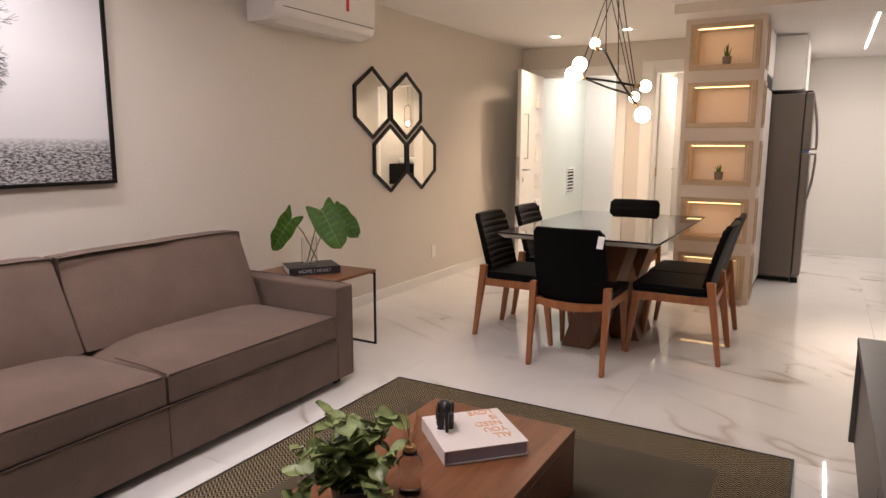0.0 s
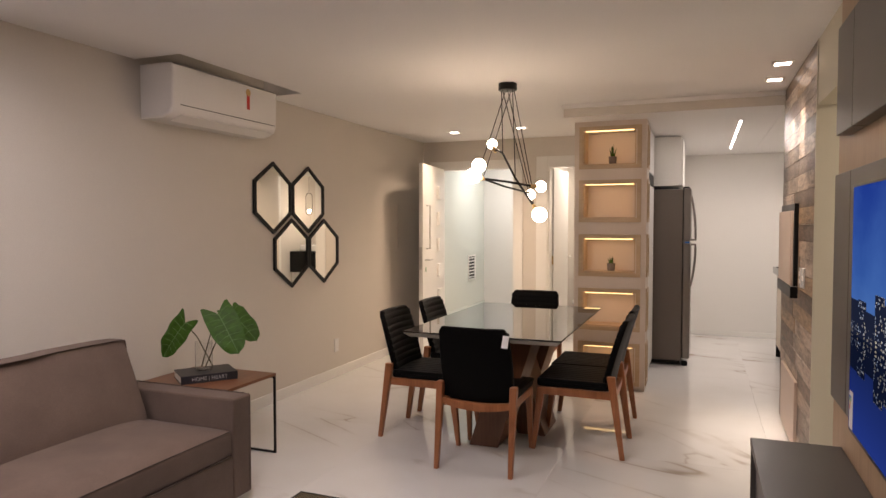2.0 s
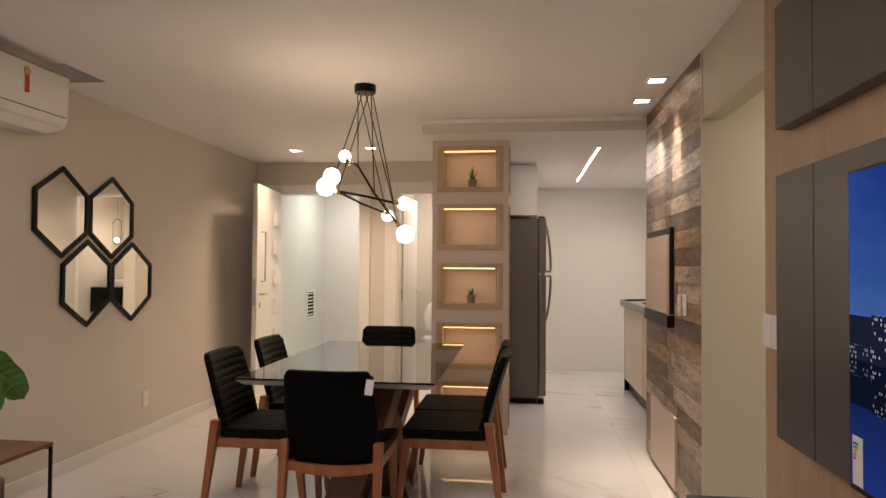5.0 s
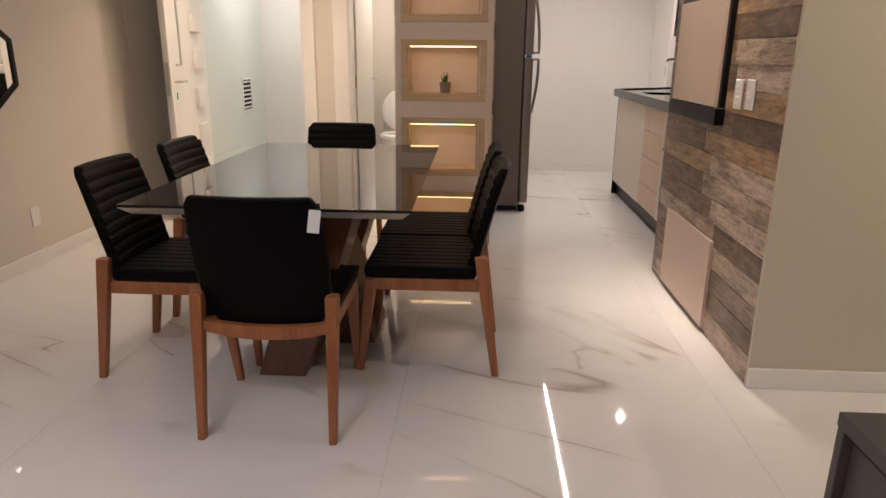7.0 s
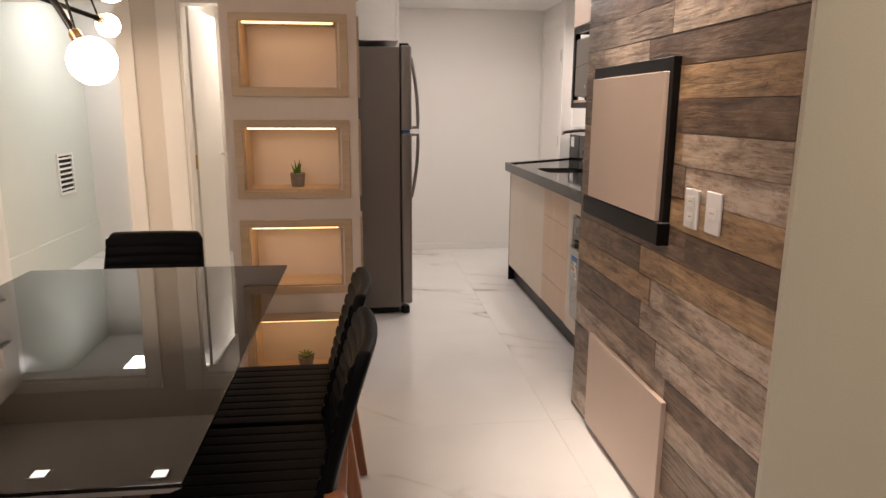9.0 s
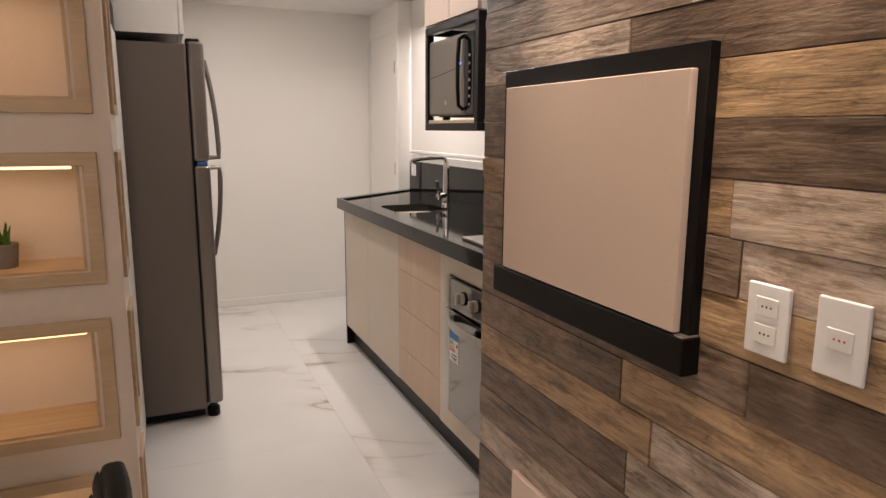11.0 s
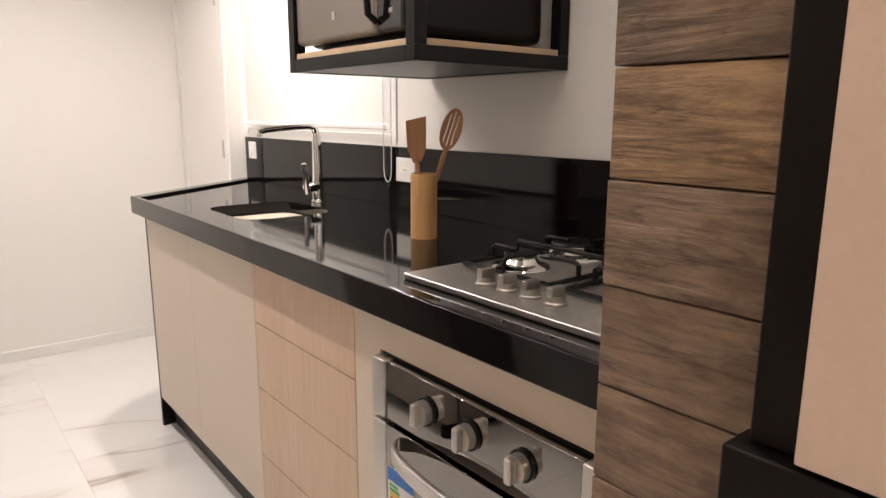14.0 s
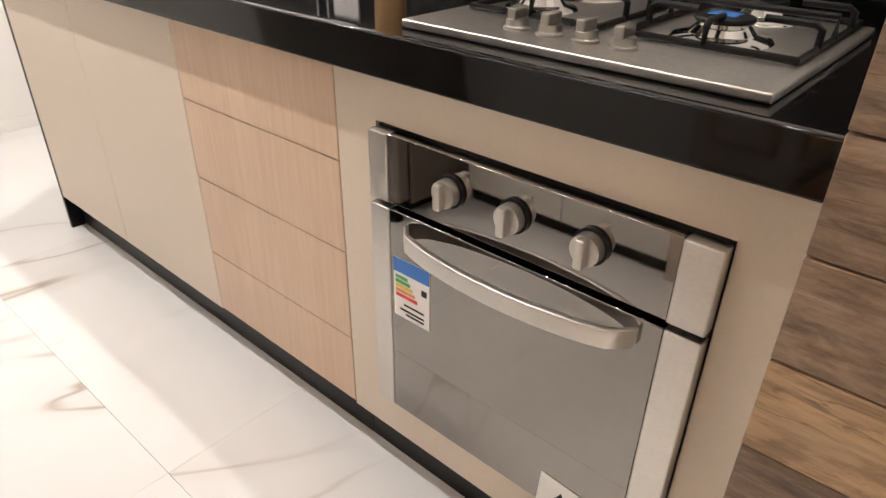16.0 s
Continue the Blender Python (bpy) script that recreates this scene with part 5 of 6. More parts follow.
def mirror(yc, zc):
    t = placed("wall_mirror", "elongated hexagonal mirror in a black frame", "mirror", (XL, yc, zc - 0.28), "hexagonal mirrors on the wall")
    outer, inner = hexagon(yc, zc), hexagon(yc, zc, grow=-0.028)
    b = bmesh.new()
    rings = []
    for pts, x in ((outer, XL + 0.001), (outer, XL + 0.022), (inner, XL + 0.022), (inner, XL + 0.006)):
        rings.append([b.verts.new((x, y, z)) for y, z in pts])
    for r0, r1 in zip(rings, rings[1:] + rings[:1]):
        for k in range(6):
            b.faces.new((r0[k], r0[(k + 1) % 6], r1[(k + 1) % 6], r1[k]))
    bmesh.ops.recalc_face_normals(b, faces=b.faces[:])
    bmesh.ops.bevel(b, geom=[e for e in b.edges if e.calc_face_angle(0) > 1.2], offset=0.002, segments=1, affect="EDGES", profile=0.5)
    part("frame", b, M_BLACK, t, "black lacquered frame", 30)
    b = bmesh.new()
    fr = [b.verts.new((XL + 0.012, y, z)) for y, z in inner]
    bk = [b.verts.new((XL + 0.008, y, z)) for y, z in inner]
    b.faces.new(fr), b.faces.new(bk)
    for k in range(6):
        b.faces.new((fr[k], fr[(k + 1) % 6], bk[(k + 1) % 6], bk[k]))
    bmesh.ops.recalc_face_normals(b, faces=b.faces[:])
    part("mirror_glass", b, M_MIRROR, t, "silvered glass", 20)


for y, z in ((5.085, 1.625), (5.582, 1.625), (5.333, 1.18), (5.828, 1.18)):
    mirror(y, z)

ac = placed("air_conditioner", "white split air conditioner high on the wall", "air conditioner", (XL, 4.25, 2.04))
YA0, YA1 = 3.78, 4.80
prof = [(-2.668, 2.05), (-2.50, 2.05), (-2.435, 2.075), (-2.415, 2.12), (-2.41, 2.36), (-2.43, 2.375), (-2.668, 2.375)]
b = bmesh.new()
f = b.faces.new([b.verts.new((x, YA0, z)) for x, z in prof])
ex = bmesh.ops.extrude_face_region(b, geom=[f])["geom"]
for v in ex:
    if isinstance(v, bmesh.types.BMVert):
        v.co.y = YA1
bmesh.ops.recalc_face_normals(b, faces=b.faces[:])
bmesh.ops.bevel(b, geom=[e for e in b.edges if abs(e.verts[0].co.y - e.verts[1].co.y) < 1e-4], offset=0.014, segments=3, affect="EDGES", profile=0.5)
part("body", b, M_WHITEPLASTIC, ac)
part("flap", moved(box(-0.045, YA0 + 0.08, -0.003, 0.045, YA1 - 0.05, 0.003, 0.002), pose(-2.462, 0, 2.058, 0, -22, 0)), M_WHITEPLASTIC, ac, "white air flap")
part("seam", box(-2.4135, YA0 + 0.06, 2.128, -2.4115, YA1 - 0.03, 2.132), M_SHADOWGAP, ac, "dark outlet seam")
part("ribbon", box(-2.4095, 4.455, 2.20, -2.408, 4.485, 2.30), M_RED, ac, "red award ribbon sticker")
part("rosette", tube([(-2.4095, 4.47, 2.315), (-2.4075, 4.47, 2.315)], 0.024, 20), M_BRASS, ac, "gold and black rosette sticker")

pic = placed("framed_picture", "large grey misty landscape picture in a thin black frame", "picture", (XL, 1.9, 1.10))
PY0, PY1, PZ0, PZ1 = 0.95, 2.815, 1.10, 2.11
b = ring("x", XL + 0.002, XL + 0.04, PY0, PZ0, PY1, PZ1, 0.018, 0.018, 0.0015)
part("frame", b, M_BLACK, pic, "thin black frame")
canvas = part("canvas", box(XL + 0.004, PY0 + 0.018, PZ0 + 0.018, XL + 0.024, PY1 - 0.018, PZ1 - 0.018), M_PRINT, pic, "misty grey print")
# bare tree of the print, as a thin layer
rng = random.Random(5)
b = bmesh.new()


def twig(y, z, ang, length, w, depth):
    y1, z1 = y + length * math.sin(ang), z + length * math.cos(ang)
    dy, dz = w * math.cos(ang) / 2, -w * math.sin(ang) / 2
    k = 0.7
    b.faces.new([b.verts.new((XL + 0.0245, *p)) for p in ((y - dy, z - dz), (y + dy, z + dz), (y1 + dy * k, z1 + dz * k), (y1 - dy * k, z1 - dz * k))])
    if depth:
        for _ in range(3 if depth > 1 else 4):
            twig(y1, z1, ang + rng.uniform(-0.75, 0.75), length * rng.uniform(0.6, 0.85), w * 0.62, depth - 1)


twig(1.98, 1.30, 0.02, 0.20, 0.035, 6)
bmesh.ops.delete(b, geom=[v for v in b.verts if v.co.z > PZ1 - 0.02], context="VERTS")
part("tree_print", b, plain("grey_ink", (0.13, 0.13, 0.135), 0.5, grain=60), canvas, "bare grey tree on the print")

o = outlet("outlet", "white wall outlet low on the greige wall", Matrix.Translation((XL, 6.05, 0.292)) @ Matrix(((0, 0, 1, 0), (1, 0, 0, 0), (0, 1, 0, 0), (0, 0, 0, 1))), 0.075, 0.12, 2)
cab = placed("electrical_panel", "greige painted electrical cabinet door in the wall", "electrical panel", (XL, 7.6, 1.15))
part("cover", box(XL + 0.001, 7.38, 1.15, XL + 0.008, 7.84, 1.65, 0.002), M_WALL, cab)

# ---------------------------------------------------------------- entrance door, hall, bathroom
door = tagged(new("door_1"), "white entrance door with raised square blocks, standing open", "door", "", "structure")
m = Matrix.Translation((-2.44, 8.10, 0)) @ pose(0, 0, 0, 0, 0, -83.5)
part("leaf", moved(box(0, 0, 0.01, 0.88, 0.045, 2.07, 0.003), m), M_DOORWHITE, door)
part("edge_trim", moved(box(0.8805, 0.012, 0.02, 0.886, 0.033, 2.06), m), M_TRIM, door)
for k in range(6):
    z = 0.222 + 0.296 * k
    part("raised_block", moved(box(0.15, 0.045, z, 0.31, 0.075, z + 0.15, 0.004), m), M_DOORWHITE, door)
part("lock_plate", moved(box(0.886, 0.008, 0.93, 0.889, 0.037, 1.17), m), M_STEEL, door, "steel lock plate")
part("handle", moved(tube([(0.80, 0.045, 1.03), (0.80, 0.095, 1.03), (0.69, 0.10, 1.03)], 0.009, 10), m), M_STEEL, door, "steel lever handle")
part("key_tag", moved(box(0.80, 0.055, 0.90, 0.815, 0.06, 0.95, 0.001), m), M_GREEN, door, "green key tag hanging from the lock")
part("pull_bar", moved(tube([(0.74, 0.045, 1.62), (0.74, 0.085, 1.62), (0.74, 0.085, 1.15), (0.74, 0.045, 1.15)], 0.008, 8), m), M_STEEL, door, "tall steel pull bar")
vent = placed("wall_vent", "white slatted vent grille in the hall wall", "vent", (-2.5, 9.42, 0.64))
b = ring("x", -2.4995, -2.486, 9.27, 0.64, 9.57, 0.99, 0.022, 0.022)
part("frame", b, M_TRIM, vent)
# shade behind the slats as a dark sheet
part("backing", box(-2.4995, 9.292, 0.662, -2.4985, 9.548, 0.968), M_SHADOWGAP, vent, "dark sheet put in for the shade behind the slats")
for k in range(7):
    part("slat", moved(box(-0.010, 9.292, -0.0015, 0.010, 9.548, 0.0015), pose(-2.491, 0, 0.685 + 0.0435 * k, 0, 40, 0)), M_TRIM, vent)
bd = tagged(new("door_2"), "white bathroom door standing open inwards", "door", "", "structure")
m = Matrix.Translation((-1.105, 8.285, 0)) @ pose(0, 0, 0, 0, 0, 86)
part("leaf", moved(box(0, 0, 0.01, 0.64, 0.035, 2.06, 0.003), m), M_DOORWHITE, bd)
part("handle", moved(tube([(0.59, 0.0, 1.02), (0.59, -0.045, 1.02), (0.48, -0.05, 1.02)], 0.009, 10), m), M_STEEL, bd, "steel lever handle")
part("hinge", box(-1.12, 8.262, 0.95, -1.108, 8.285, 1.05), M_BRASS, bd)
toilet = placed("toilet", "white porcelain toilet with its lid raised", "toilet", (-0.88, 9.35, 0))
part("bowl", lathe([(0.11, 0), (0.12, 0.02), (0.10, 0.16), (0.15, 0.32), (0.185, 0.40), (0.19, 0.415), (0.15, 0.415), (0.10, 0.30), (0, 0.26)], 28, (-0.88, 9.30, 0), 1.0, 1.25), M_PORCELAIN, toilet)
b = tube([(-0.88 + 0.165 * math.cos(a * math.tau / 28), 9.30 + 0.205 * math.sin(a * math.tau / 28), 0.425) for a in range(28)], 0.02, 8, closed=True)
part("seat", b, M_PORCELAIN, toilet, "white seat ring")
b = ball((0, 0, 0), 0.2, scale=(0.95, 1.12, 0.09), n=24)
part("lid", moved(b, pose(-0.88, 9.545, 0.655, 82, 0, 0)), M_PORCELAIN, toilet, "raised white lid")
part("cistern", box(-1.08, 9.60, 0.40, -0.68, 9.78, 0.62, 0.03, 3), M_PORCELAIN, toilet)
van = placed("bathroom_vanity", "black stone bathroom counter with white basin", "vanity", (-0.2, 9.55, 0))
part("counter", box(-0.52, 9.30, 0.68, 0.09, 9.89, 1.0, 0.004), M_BLACKGLOSS, van)
part("cabinet", box(-0.50, 9.34, 0.0, 0.085, 9.89, 0.679, 0.003), M_TRIM, van)
part("basin", box(-0.38, 9.40, 1.0, -0.02, 9.74, 1.10, 0.02, 3), M_PORCELAIN, van, "white vessel basin")
bp = placed("bathroom_pendant", "thin black capsule pendant with a lit bulb", "pendant lamp", (-0.25, 9.55, 2.38), "capsule pendants in the bathroom")
for x in (-0.33, -0.10):
    loop = [(x + 0.06 * math.cos(a * math.tau / 24), 9.55, 1.73 + (0.11 if math.sin(a * math.tau / 24) > 0 else -0.11) + 0.06 * math.sin(a * math.tau / 24)) for a in range(24)]
    part("ring", tube(loop, 0.004, 6, closed=True), M_BLACK, bp)
    part("cord", tube([(x, 9.55, 1.9), (x, 9.55, 2.379)], 0.002, 6), M_BLACK, bp)
    part("bulb", ball((x, 9.55, 1.62), 0.03), M_BULB, bp, "lit bulb")

# ---------------------------------------------------------------- television wall
panel = placed("tv_wall_panel", "pale oak wall panel with graphite lacquered doors", "wall panel", (0.98, 2.0, 0))
part("board", box(0.978, -0.6, 0.0, 0.999, 3.69, 2.398), M_OAKZ, panel, "pale oak board")
for y0, y1 in ((3.203, 3.465), (2.545, 3.198), (1.89, 2.54), (1.235, 1.885), (0.6, 1.23)):
    part("upper_door", box(0.93, y0, 1.735, 0.977, y1, 2.115, 0.003), M_GREY, panel, "graphite upper door")
for y0, y1 in ((3.203, 3.465), (1.15, 3.198), (0.6, 1.145)):
    part("lower_panel", box(0.93, y0, 0.798, 0.977, y1, 1.595, 0.003), M_GREY, panel, "graphite backing panel")
sw = placed("light_switch", "white double light switch plate on oak panel", "switch", (0.977, 3.63, 1.05))
for y0, y1 in ((3.635, 3.688), (3.572, 3.632)):
    part("plate", box(0.969, y0, 1.047, 0.977, y1, 1.157, 0.003), M_WHITEPLASTIC, sw)
tv = placed("television", "flat television showing a blue waterfront at dusk", "television", (0.9, 2.3, 0.8))
part("housing", box(0.889, 1.70, 0.822, 0.929, 2.925, 1.532, 0.004), M_BLACK, tv)
part("screen", box(0.8875, 1.709, 0.836, 0.8888, 2.916, 1.524), M_SCREEN, tv, "lit screen")
part("label", box(0.8868, 2.862, 0.838, 0.8874, 2.906, 0.945), M_LABEL, tv, "energy label at the corner")
for k, mm in enumerate((M_BLUE, M_GREEN, M_YELLOW, M_ORANGE, M_RED)):
    part("label_bar", box(0.8862, 2.880 + 0.003 * k, 0.925 - 0.008 * k, 0.8868, 2.902, 0.931 - 0.008 * k), mm, tv)
con = placed("tv_console", "long graphite hanging television console", "console", (0.82, 2.2, 0.2))
part("top", box(0.67, 0.6, 0.57, 0.976, 3.5, 0.60, 0.003), M_GREY, con)
part("side", box(0.672, 3.475, 0.20, 0.976, 3.498, 0.57, 0.002), M_GREY, con)
part("bottom", box(0.69, 0.6, 0.20, 0.976, 3.475, 0.22, 0.002), M_GREY, con)
for k in range(3):
    y0 = 0.62 + 0.953 * k
    part("flap", box(0.69, y0, 0.222, 0.708, y0 + 0.945, 0.548, 0.002), M_GREY, con, "graphite flap front")
# dark strip painted as shade in the gap above the flaps
part("gap_rail", box(0.71, 0.6, 0.222, 0.72, 3.47, 0.57), M_SHADOWGAP, con)
part("fixing", box(0.95, 0.62, 0.22, 0.976, 3.47, 0.57), M_GREY, con)

# ---------------------------------------------------------------- sofa
sofa = placed("sofa", "two-seat taupe fabric sofa with thin arms", "sofa", (-2.1, 2.3, 0))
part("base", box(-2.60, 1.265, 0.045, -1.664, 3.359, 0.2705, 0.006, 2), M_SOFA, sofa)
part("back_frame", box(-2.64, 1.13, 0.05, -2.42, 3.49, 0.60, 0.025, 3), M_SOFA, sofa)


def soft_box(x0, y0, z0, x1, y1, z1, swell, nx=10, ny=12, round_edge=0.03):
    """A cushion: a rounded box whose top swells up."""
    b = box(x0, y0, z0, x1, y1, z1)
    bmesh.ops.subdivide_edges(b, edges=b.edges[:], cuts=9, use_grid_fill=True)
    cx, cy, cz = (x0 + x1) / 2, (y0 + y1) / 2, (z0 + z1) / 2
    hx, hy, hz = (x1 - x0) / 2, (y1 - y0) / 2, (z1 - z0) / 2
    for v in b.verts:
        u, w, t = (v.co.x - cx) / hx, (v.co.y - cy) / hy, (v.co.z - cz) / hz
        r = round_edge
        p = Vector((max(-hx + r, min(hx - r, v.co.x - cx)), max(-hy + r, min(hy - r, v.co.y - cy)), max(-hz + r, min(hz - r, v.co.z - cz))))
        d = Vector((v.co.x - cx, v.co.y - cy, v.co.z - cz)) - p
        if d.length > 1e-6:
            p += d.normalized() * min(r, d.length)
        p.z += swell * (1 - u ** 4) * (1 - w ** 4) * max(0, t)
        v.co = p + Vector((cx, cy, cz))
    return b


for y0, y1 in ((1.268, 2.308), (2.314, 3.354)):
    c = part("seat_cushion", soft_box(-2.40, y0, 0.272, -1.662, y1, 0.402, 0.045, round_edge=0.014), M_SOFA, sofa, sharp=80)
    for z in (0.398,):
        part("piping", tube([(-1.665, y0 + 0.01, z), (-1.664, (y0 + y1) / 2, z + 0.002), (-1.665, y1 - 0.01, z)], 0.003, 6), M_PIPING, c, "dark seam piping")
    part("piping", tube([(-2.0, y0 + 0.006, 0.412), (-1.80, y0 + 0.006, 0.41), (-1.675, y0 + 0.006, 0.40)], 0.003, 6), M_PIPING, c)
    # leaning back cushion
    q0, q1 = (1.275, 2.286) if y0 < 2 else (2.292, 3.305)
    b = soft_box(-0.10, q0, 0.0, 0.10, q1, 0.475, 0.004, round_edge=0.014)
    for v in b.verts:
        u = v.co.z / 0.475
        bulge = 0.03 * math.sin(math.pi * max(0, min(1, u))) * (1 - abs(2 * (v.co.y - q0) / (q1 - q0) - 1) ** 4)
        v.co.x += -2.245 - 0.175 * u + (bulge if v.co.x > 0 else 0.13 * max(0.0, u))
        v.co.z = 0.415 + v.co.z * 0.85
        v.co.y += (0.012 if v.co.y > 2.3 else -0.012) * u
    c = part("back_cushion", b, M_SOFA, sofa, sharp=80)
    part("piping", tube([(-2.325, q0 + 0.01, 0.816), (-2.323, (q0 + q1) / 2, 0.819), (-2.325, q1 - 0.002, 0.816)], 0.0035, 6), M_PIPING, c)
for y0, y1 in ((1.125, 1.264), (3.36, 3.50)):
    arm = part("arm", box(-2.58, y0, 0.045, -1.660, y1, 0.552, 0.012, 3), M_SOFA, sofa)
    part("piping", tube([(-2.45, y1 - 0.02, 0.5535), (-1.69, y1 - 0.02, 0.5535), (-1.661, y1 - 0.02, 0.53), (-1.661, y1 - 0.02, 0.07)], 0.003, 6), M_PIPING, arm)
base = next(o for o in sofa.children if o.name.startswith("base"))
part("seam", tube([(-1.6635, 2.311, 0.05), (-1.6635, 2.311, 0.268)], 0.003, 6), M_PIPING, base, "dark upright seam")
part("seam", tube([(-1.6635, 1.275, 0.2705), (-1.6630, 2.311, 0.2705), (-1.6635, 3.35, 0.2705)], 0.0035, 6), M_PIPING, base, "dark seam under the cushions")
# black slab below the base stands in for the shade under the sofa
part("plinth", box(-2.56, 1.16, 0.02, -1.72, 3.46, 0.046), M_BLACK, sofa, "black board put in for the shade under the sofa")
for x in (-2.5, -1.75):
    for y in (1.2, 3.43):
        part("foot", box(x - 0.025, y - 0.025, 0, x + 0.025, y + 0.025, 0.046), M_BLACK, sofa, "black foot")

# ---------------------------------------------------------------- side table with book, vase and leaves
st = placed("side_table", "walnut side table on a thin black steel frame", "side table", (-2.25, 3.85, 0))
part("top", box(-2.56, 3.545, 0.481, -1.955, 4.125, 0.499, 0.003), M_WALNUT, st)
r = 0.006
for y in (3.555, 4.115):
    b = box(-1.967, y - r, 0, -1.955, y + r, 0.481)
    b = box(-2.56, y - r, 0, -2.548, y + r, 0.481, bm=b)
    b = box(-2.548, y - r, 0, -1.967, y + r, 0.012, bm=b)
    b = box(-2.548, y - r, 0.469, -1.967, y + r, 0.481, bm=b)
    part("leg_frame", b, M_BLACK, st, "thin black square-bar frame")
part("brace", box(-2.56, 3.561, 0, -2.548, 4.109, 0.012), M_BLACK, st)
bk = thing("book", "thick black hardback book lying on the side table", "book", (-2.27, 3.86, 0.499), 53)
part("page_block", box(-0.155, -0.10, 0.004, 0.155, 0.112, 0.042), M_PAPER, bk, "cream page block")
b = box(-0.16, -0.115, 0, 0.16, 0.115, 0.0042, 0.001)
b = box(-0.16, -0.115, 0.0418, 0.16, 0.115, 0.046, 0.001, bm=b)
b = box(-0.16, -0.119, 0, 0.16, -0.1148, 0.046, 0.0015, bm=b)
part("cover", b, M_BLACKCOVER, bk, "black cloth cover")
letters("HOME | HEART", 0.03, M_SILVERPRINT, bk, pose(0, -0.1195, 0.023, 90, 0, 0))
vase = placed("glass_vase", "clear glass cylinder vase half filled with water", "vase", (-2.29, 3.87, 0.545))
part("glass", lathe([(0.0, 0.0), (0.048, 0.0), (0.05, 0.004), (0.05, 0.17), (0.0475, 0.17), (0.0475, 0.008), (0, 0.008)], 32, (-2.29, 3.87, 0.545)), M_GLASS, vase)


def big_leaf(base, tip, normal, size, wide):
    """A heart-shaped leaf with back lobes, a folded midrib and wavy edge; base: the end of its stalk."""
    half = lambda u: wide * size * (0.53 * (1 - u) ** 0.55 * (0.62 + 0.75 * u) + 0.004)
    fall = lambda u, s: 0.10 * size * abs(s) * (1 - 0.6 * abs(s)) - 0.16 * size * u * u
    n, b, rows = 14, bmesh.new(), []
    for k in range(n + 1):
        u = k / n
        row = []
        for i in range(-5, 6):
            s = i / 5
            y = size * (u - 0.30 * abs(s) ** 0.8 * (1 - u) ** 2)
            if abs(s) == 1 and u < 0.2:
                y += 0.05 * size
            row.append(b.verts.new((s * half(u), y, fall(u, s) + 0.035 * size * math.sin(u * 17 + s * 2.4) * s * s)))
        rows.append(row)
    for r0, r1 in zip(rows, rows[1:]):
        for i in range(10):
            b.faces.new((r0[i], r0[i + 1], r1[i + 1], r1[i]))
    y = (Vector(tip) - Vector(base)).normalized()
    z = Vector(normal).normalized()
    x = y.cross(z).normalized()
    z = x.cross(y)
    m = Matrix.Translation(base) @ Matrix((x, y, z)).transposed().to_4x4()
    ribs = tube([(0, size * k / 8, fall(k / 8, 0) + 0.0015) for k in range(9)], 0.0024, 6, r_end=0.001)
    for k in range(6):
        u = 0.02 + 0.13 * k
        for s in (-1, 1):
            pts = []
            for q in (0, 0.3, 0.6, 0.85):
                v = min(0.97, u + 0.12 * q)
                pts.append((s * q * half(v), size * (v - 0.30 * q ** 0.8 * (1 - v) ** 2), fall(v, q) + 0.0025))
            ribs = tube(pts, 0.0013, 5, ribs, r_end=0.0006)
    return moved(b, m), moved(ribs, m)


leaves = placed("leaf_stems", "three large green heart-shaped leaves standing in the vase", "plant", (-2.28, 3.87, 0.56))
for base, tip, normal, size, wide, foot in (
        ((-2.291, 3.72, 0.848), (-2.435, 3.69, 0.664), (0.55, -0.62, 0.55), 0.264, 0.68, (-2.25, 3.9, 0.565)),
        ((-2.116, 3.8, 0.896), (-1.969, 3.77, 0.717), (0.6, -0.72, 0.35), 0.262, 0.92, (-2.29, 3.85, 0.565)),
        ((-2.167, 3.98, 0.877), (-1.983, 3.95, 0.761), (0.7, -0.55, 0.45), 0.246, 0.8, (-2.27, 3.86, 0.565))):
    mid = Vector(base).lerp(Vector(foot), 0.45) + Vector((0, 0.0, 0.03))
    blade, ribs = big_leaf(base, tip, normal, size, wide)
    lf = part("leaf", blade, M_LEAF, leaves, "veined green leaf", 80)
    part("rib", ribs, M_RIB, lf, "pale leaf veins", 80)
    part("stalk", tube([foot, tuple(mid), base], 0.0035, 6), M_STEM, lf)

# ---------------------------------------------------------------- rug and coffee table
rug = placed("rug", "dark woven rug with a zigzag border", "rug", (-0.48, 2.5, 0))
part("border", box(-1.455, 0.75, 0.0045, 0.495, 3.64, 0.0115, 0.002), M_RUG, rug, "zigzag woven border")
part("field", box(-1.20, 1.0, 0.0115, 0.24, 3.39, 0.0125), M_RUGMID, rug, "plain olive brown centre")
b = ring("z", 0.0042, 0.0135, -1.462, 0.743, 0.502, 3.647, 0.010, 0.010)
part("binding", b, M_BLACK, rug, "black edge binding")
ct = placed("coffee_table", "low walnut coffee table with dark recessed ends", "coffee table", (-0.5, 2.3, 0.0125))
part("top", box(-0.80, 1.72, 0.235, -0.205, 2.93, 0.268, 0.003), M_WALNUT, ct)
for x0, x1 in ((-0.80, -0.772), (-0.233, -0.205)):
    part("side", box(x0, 1.72, 0.0125, x1, 2.93, 0.2348, 0.002), M_WALNUTZ, ct)
part("shelf_core", box(-0.772, 1.80, 0.03, -0.233, 2.86, 0.2345), M_BLACK, ct, "dark recessed core")
lv = thing("book", "thick off-white hardback lying on the coffee table", "book", (-0.480, 2.645, 0.268), 46.5)
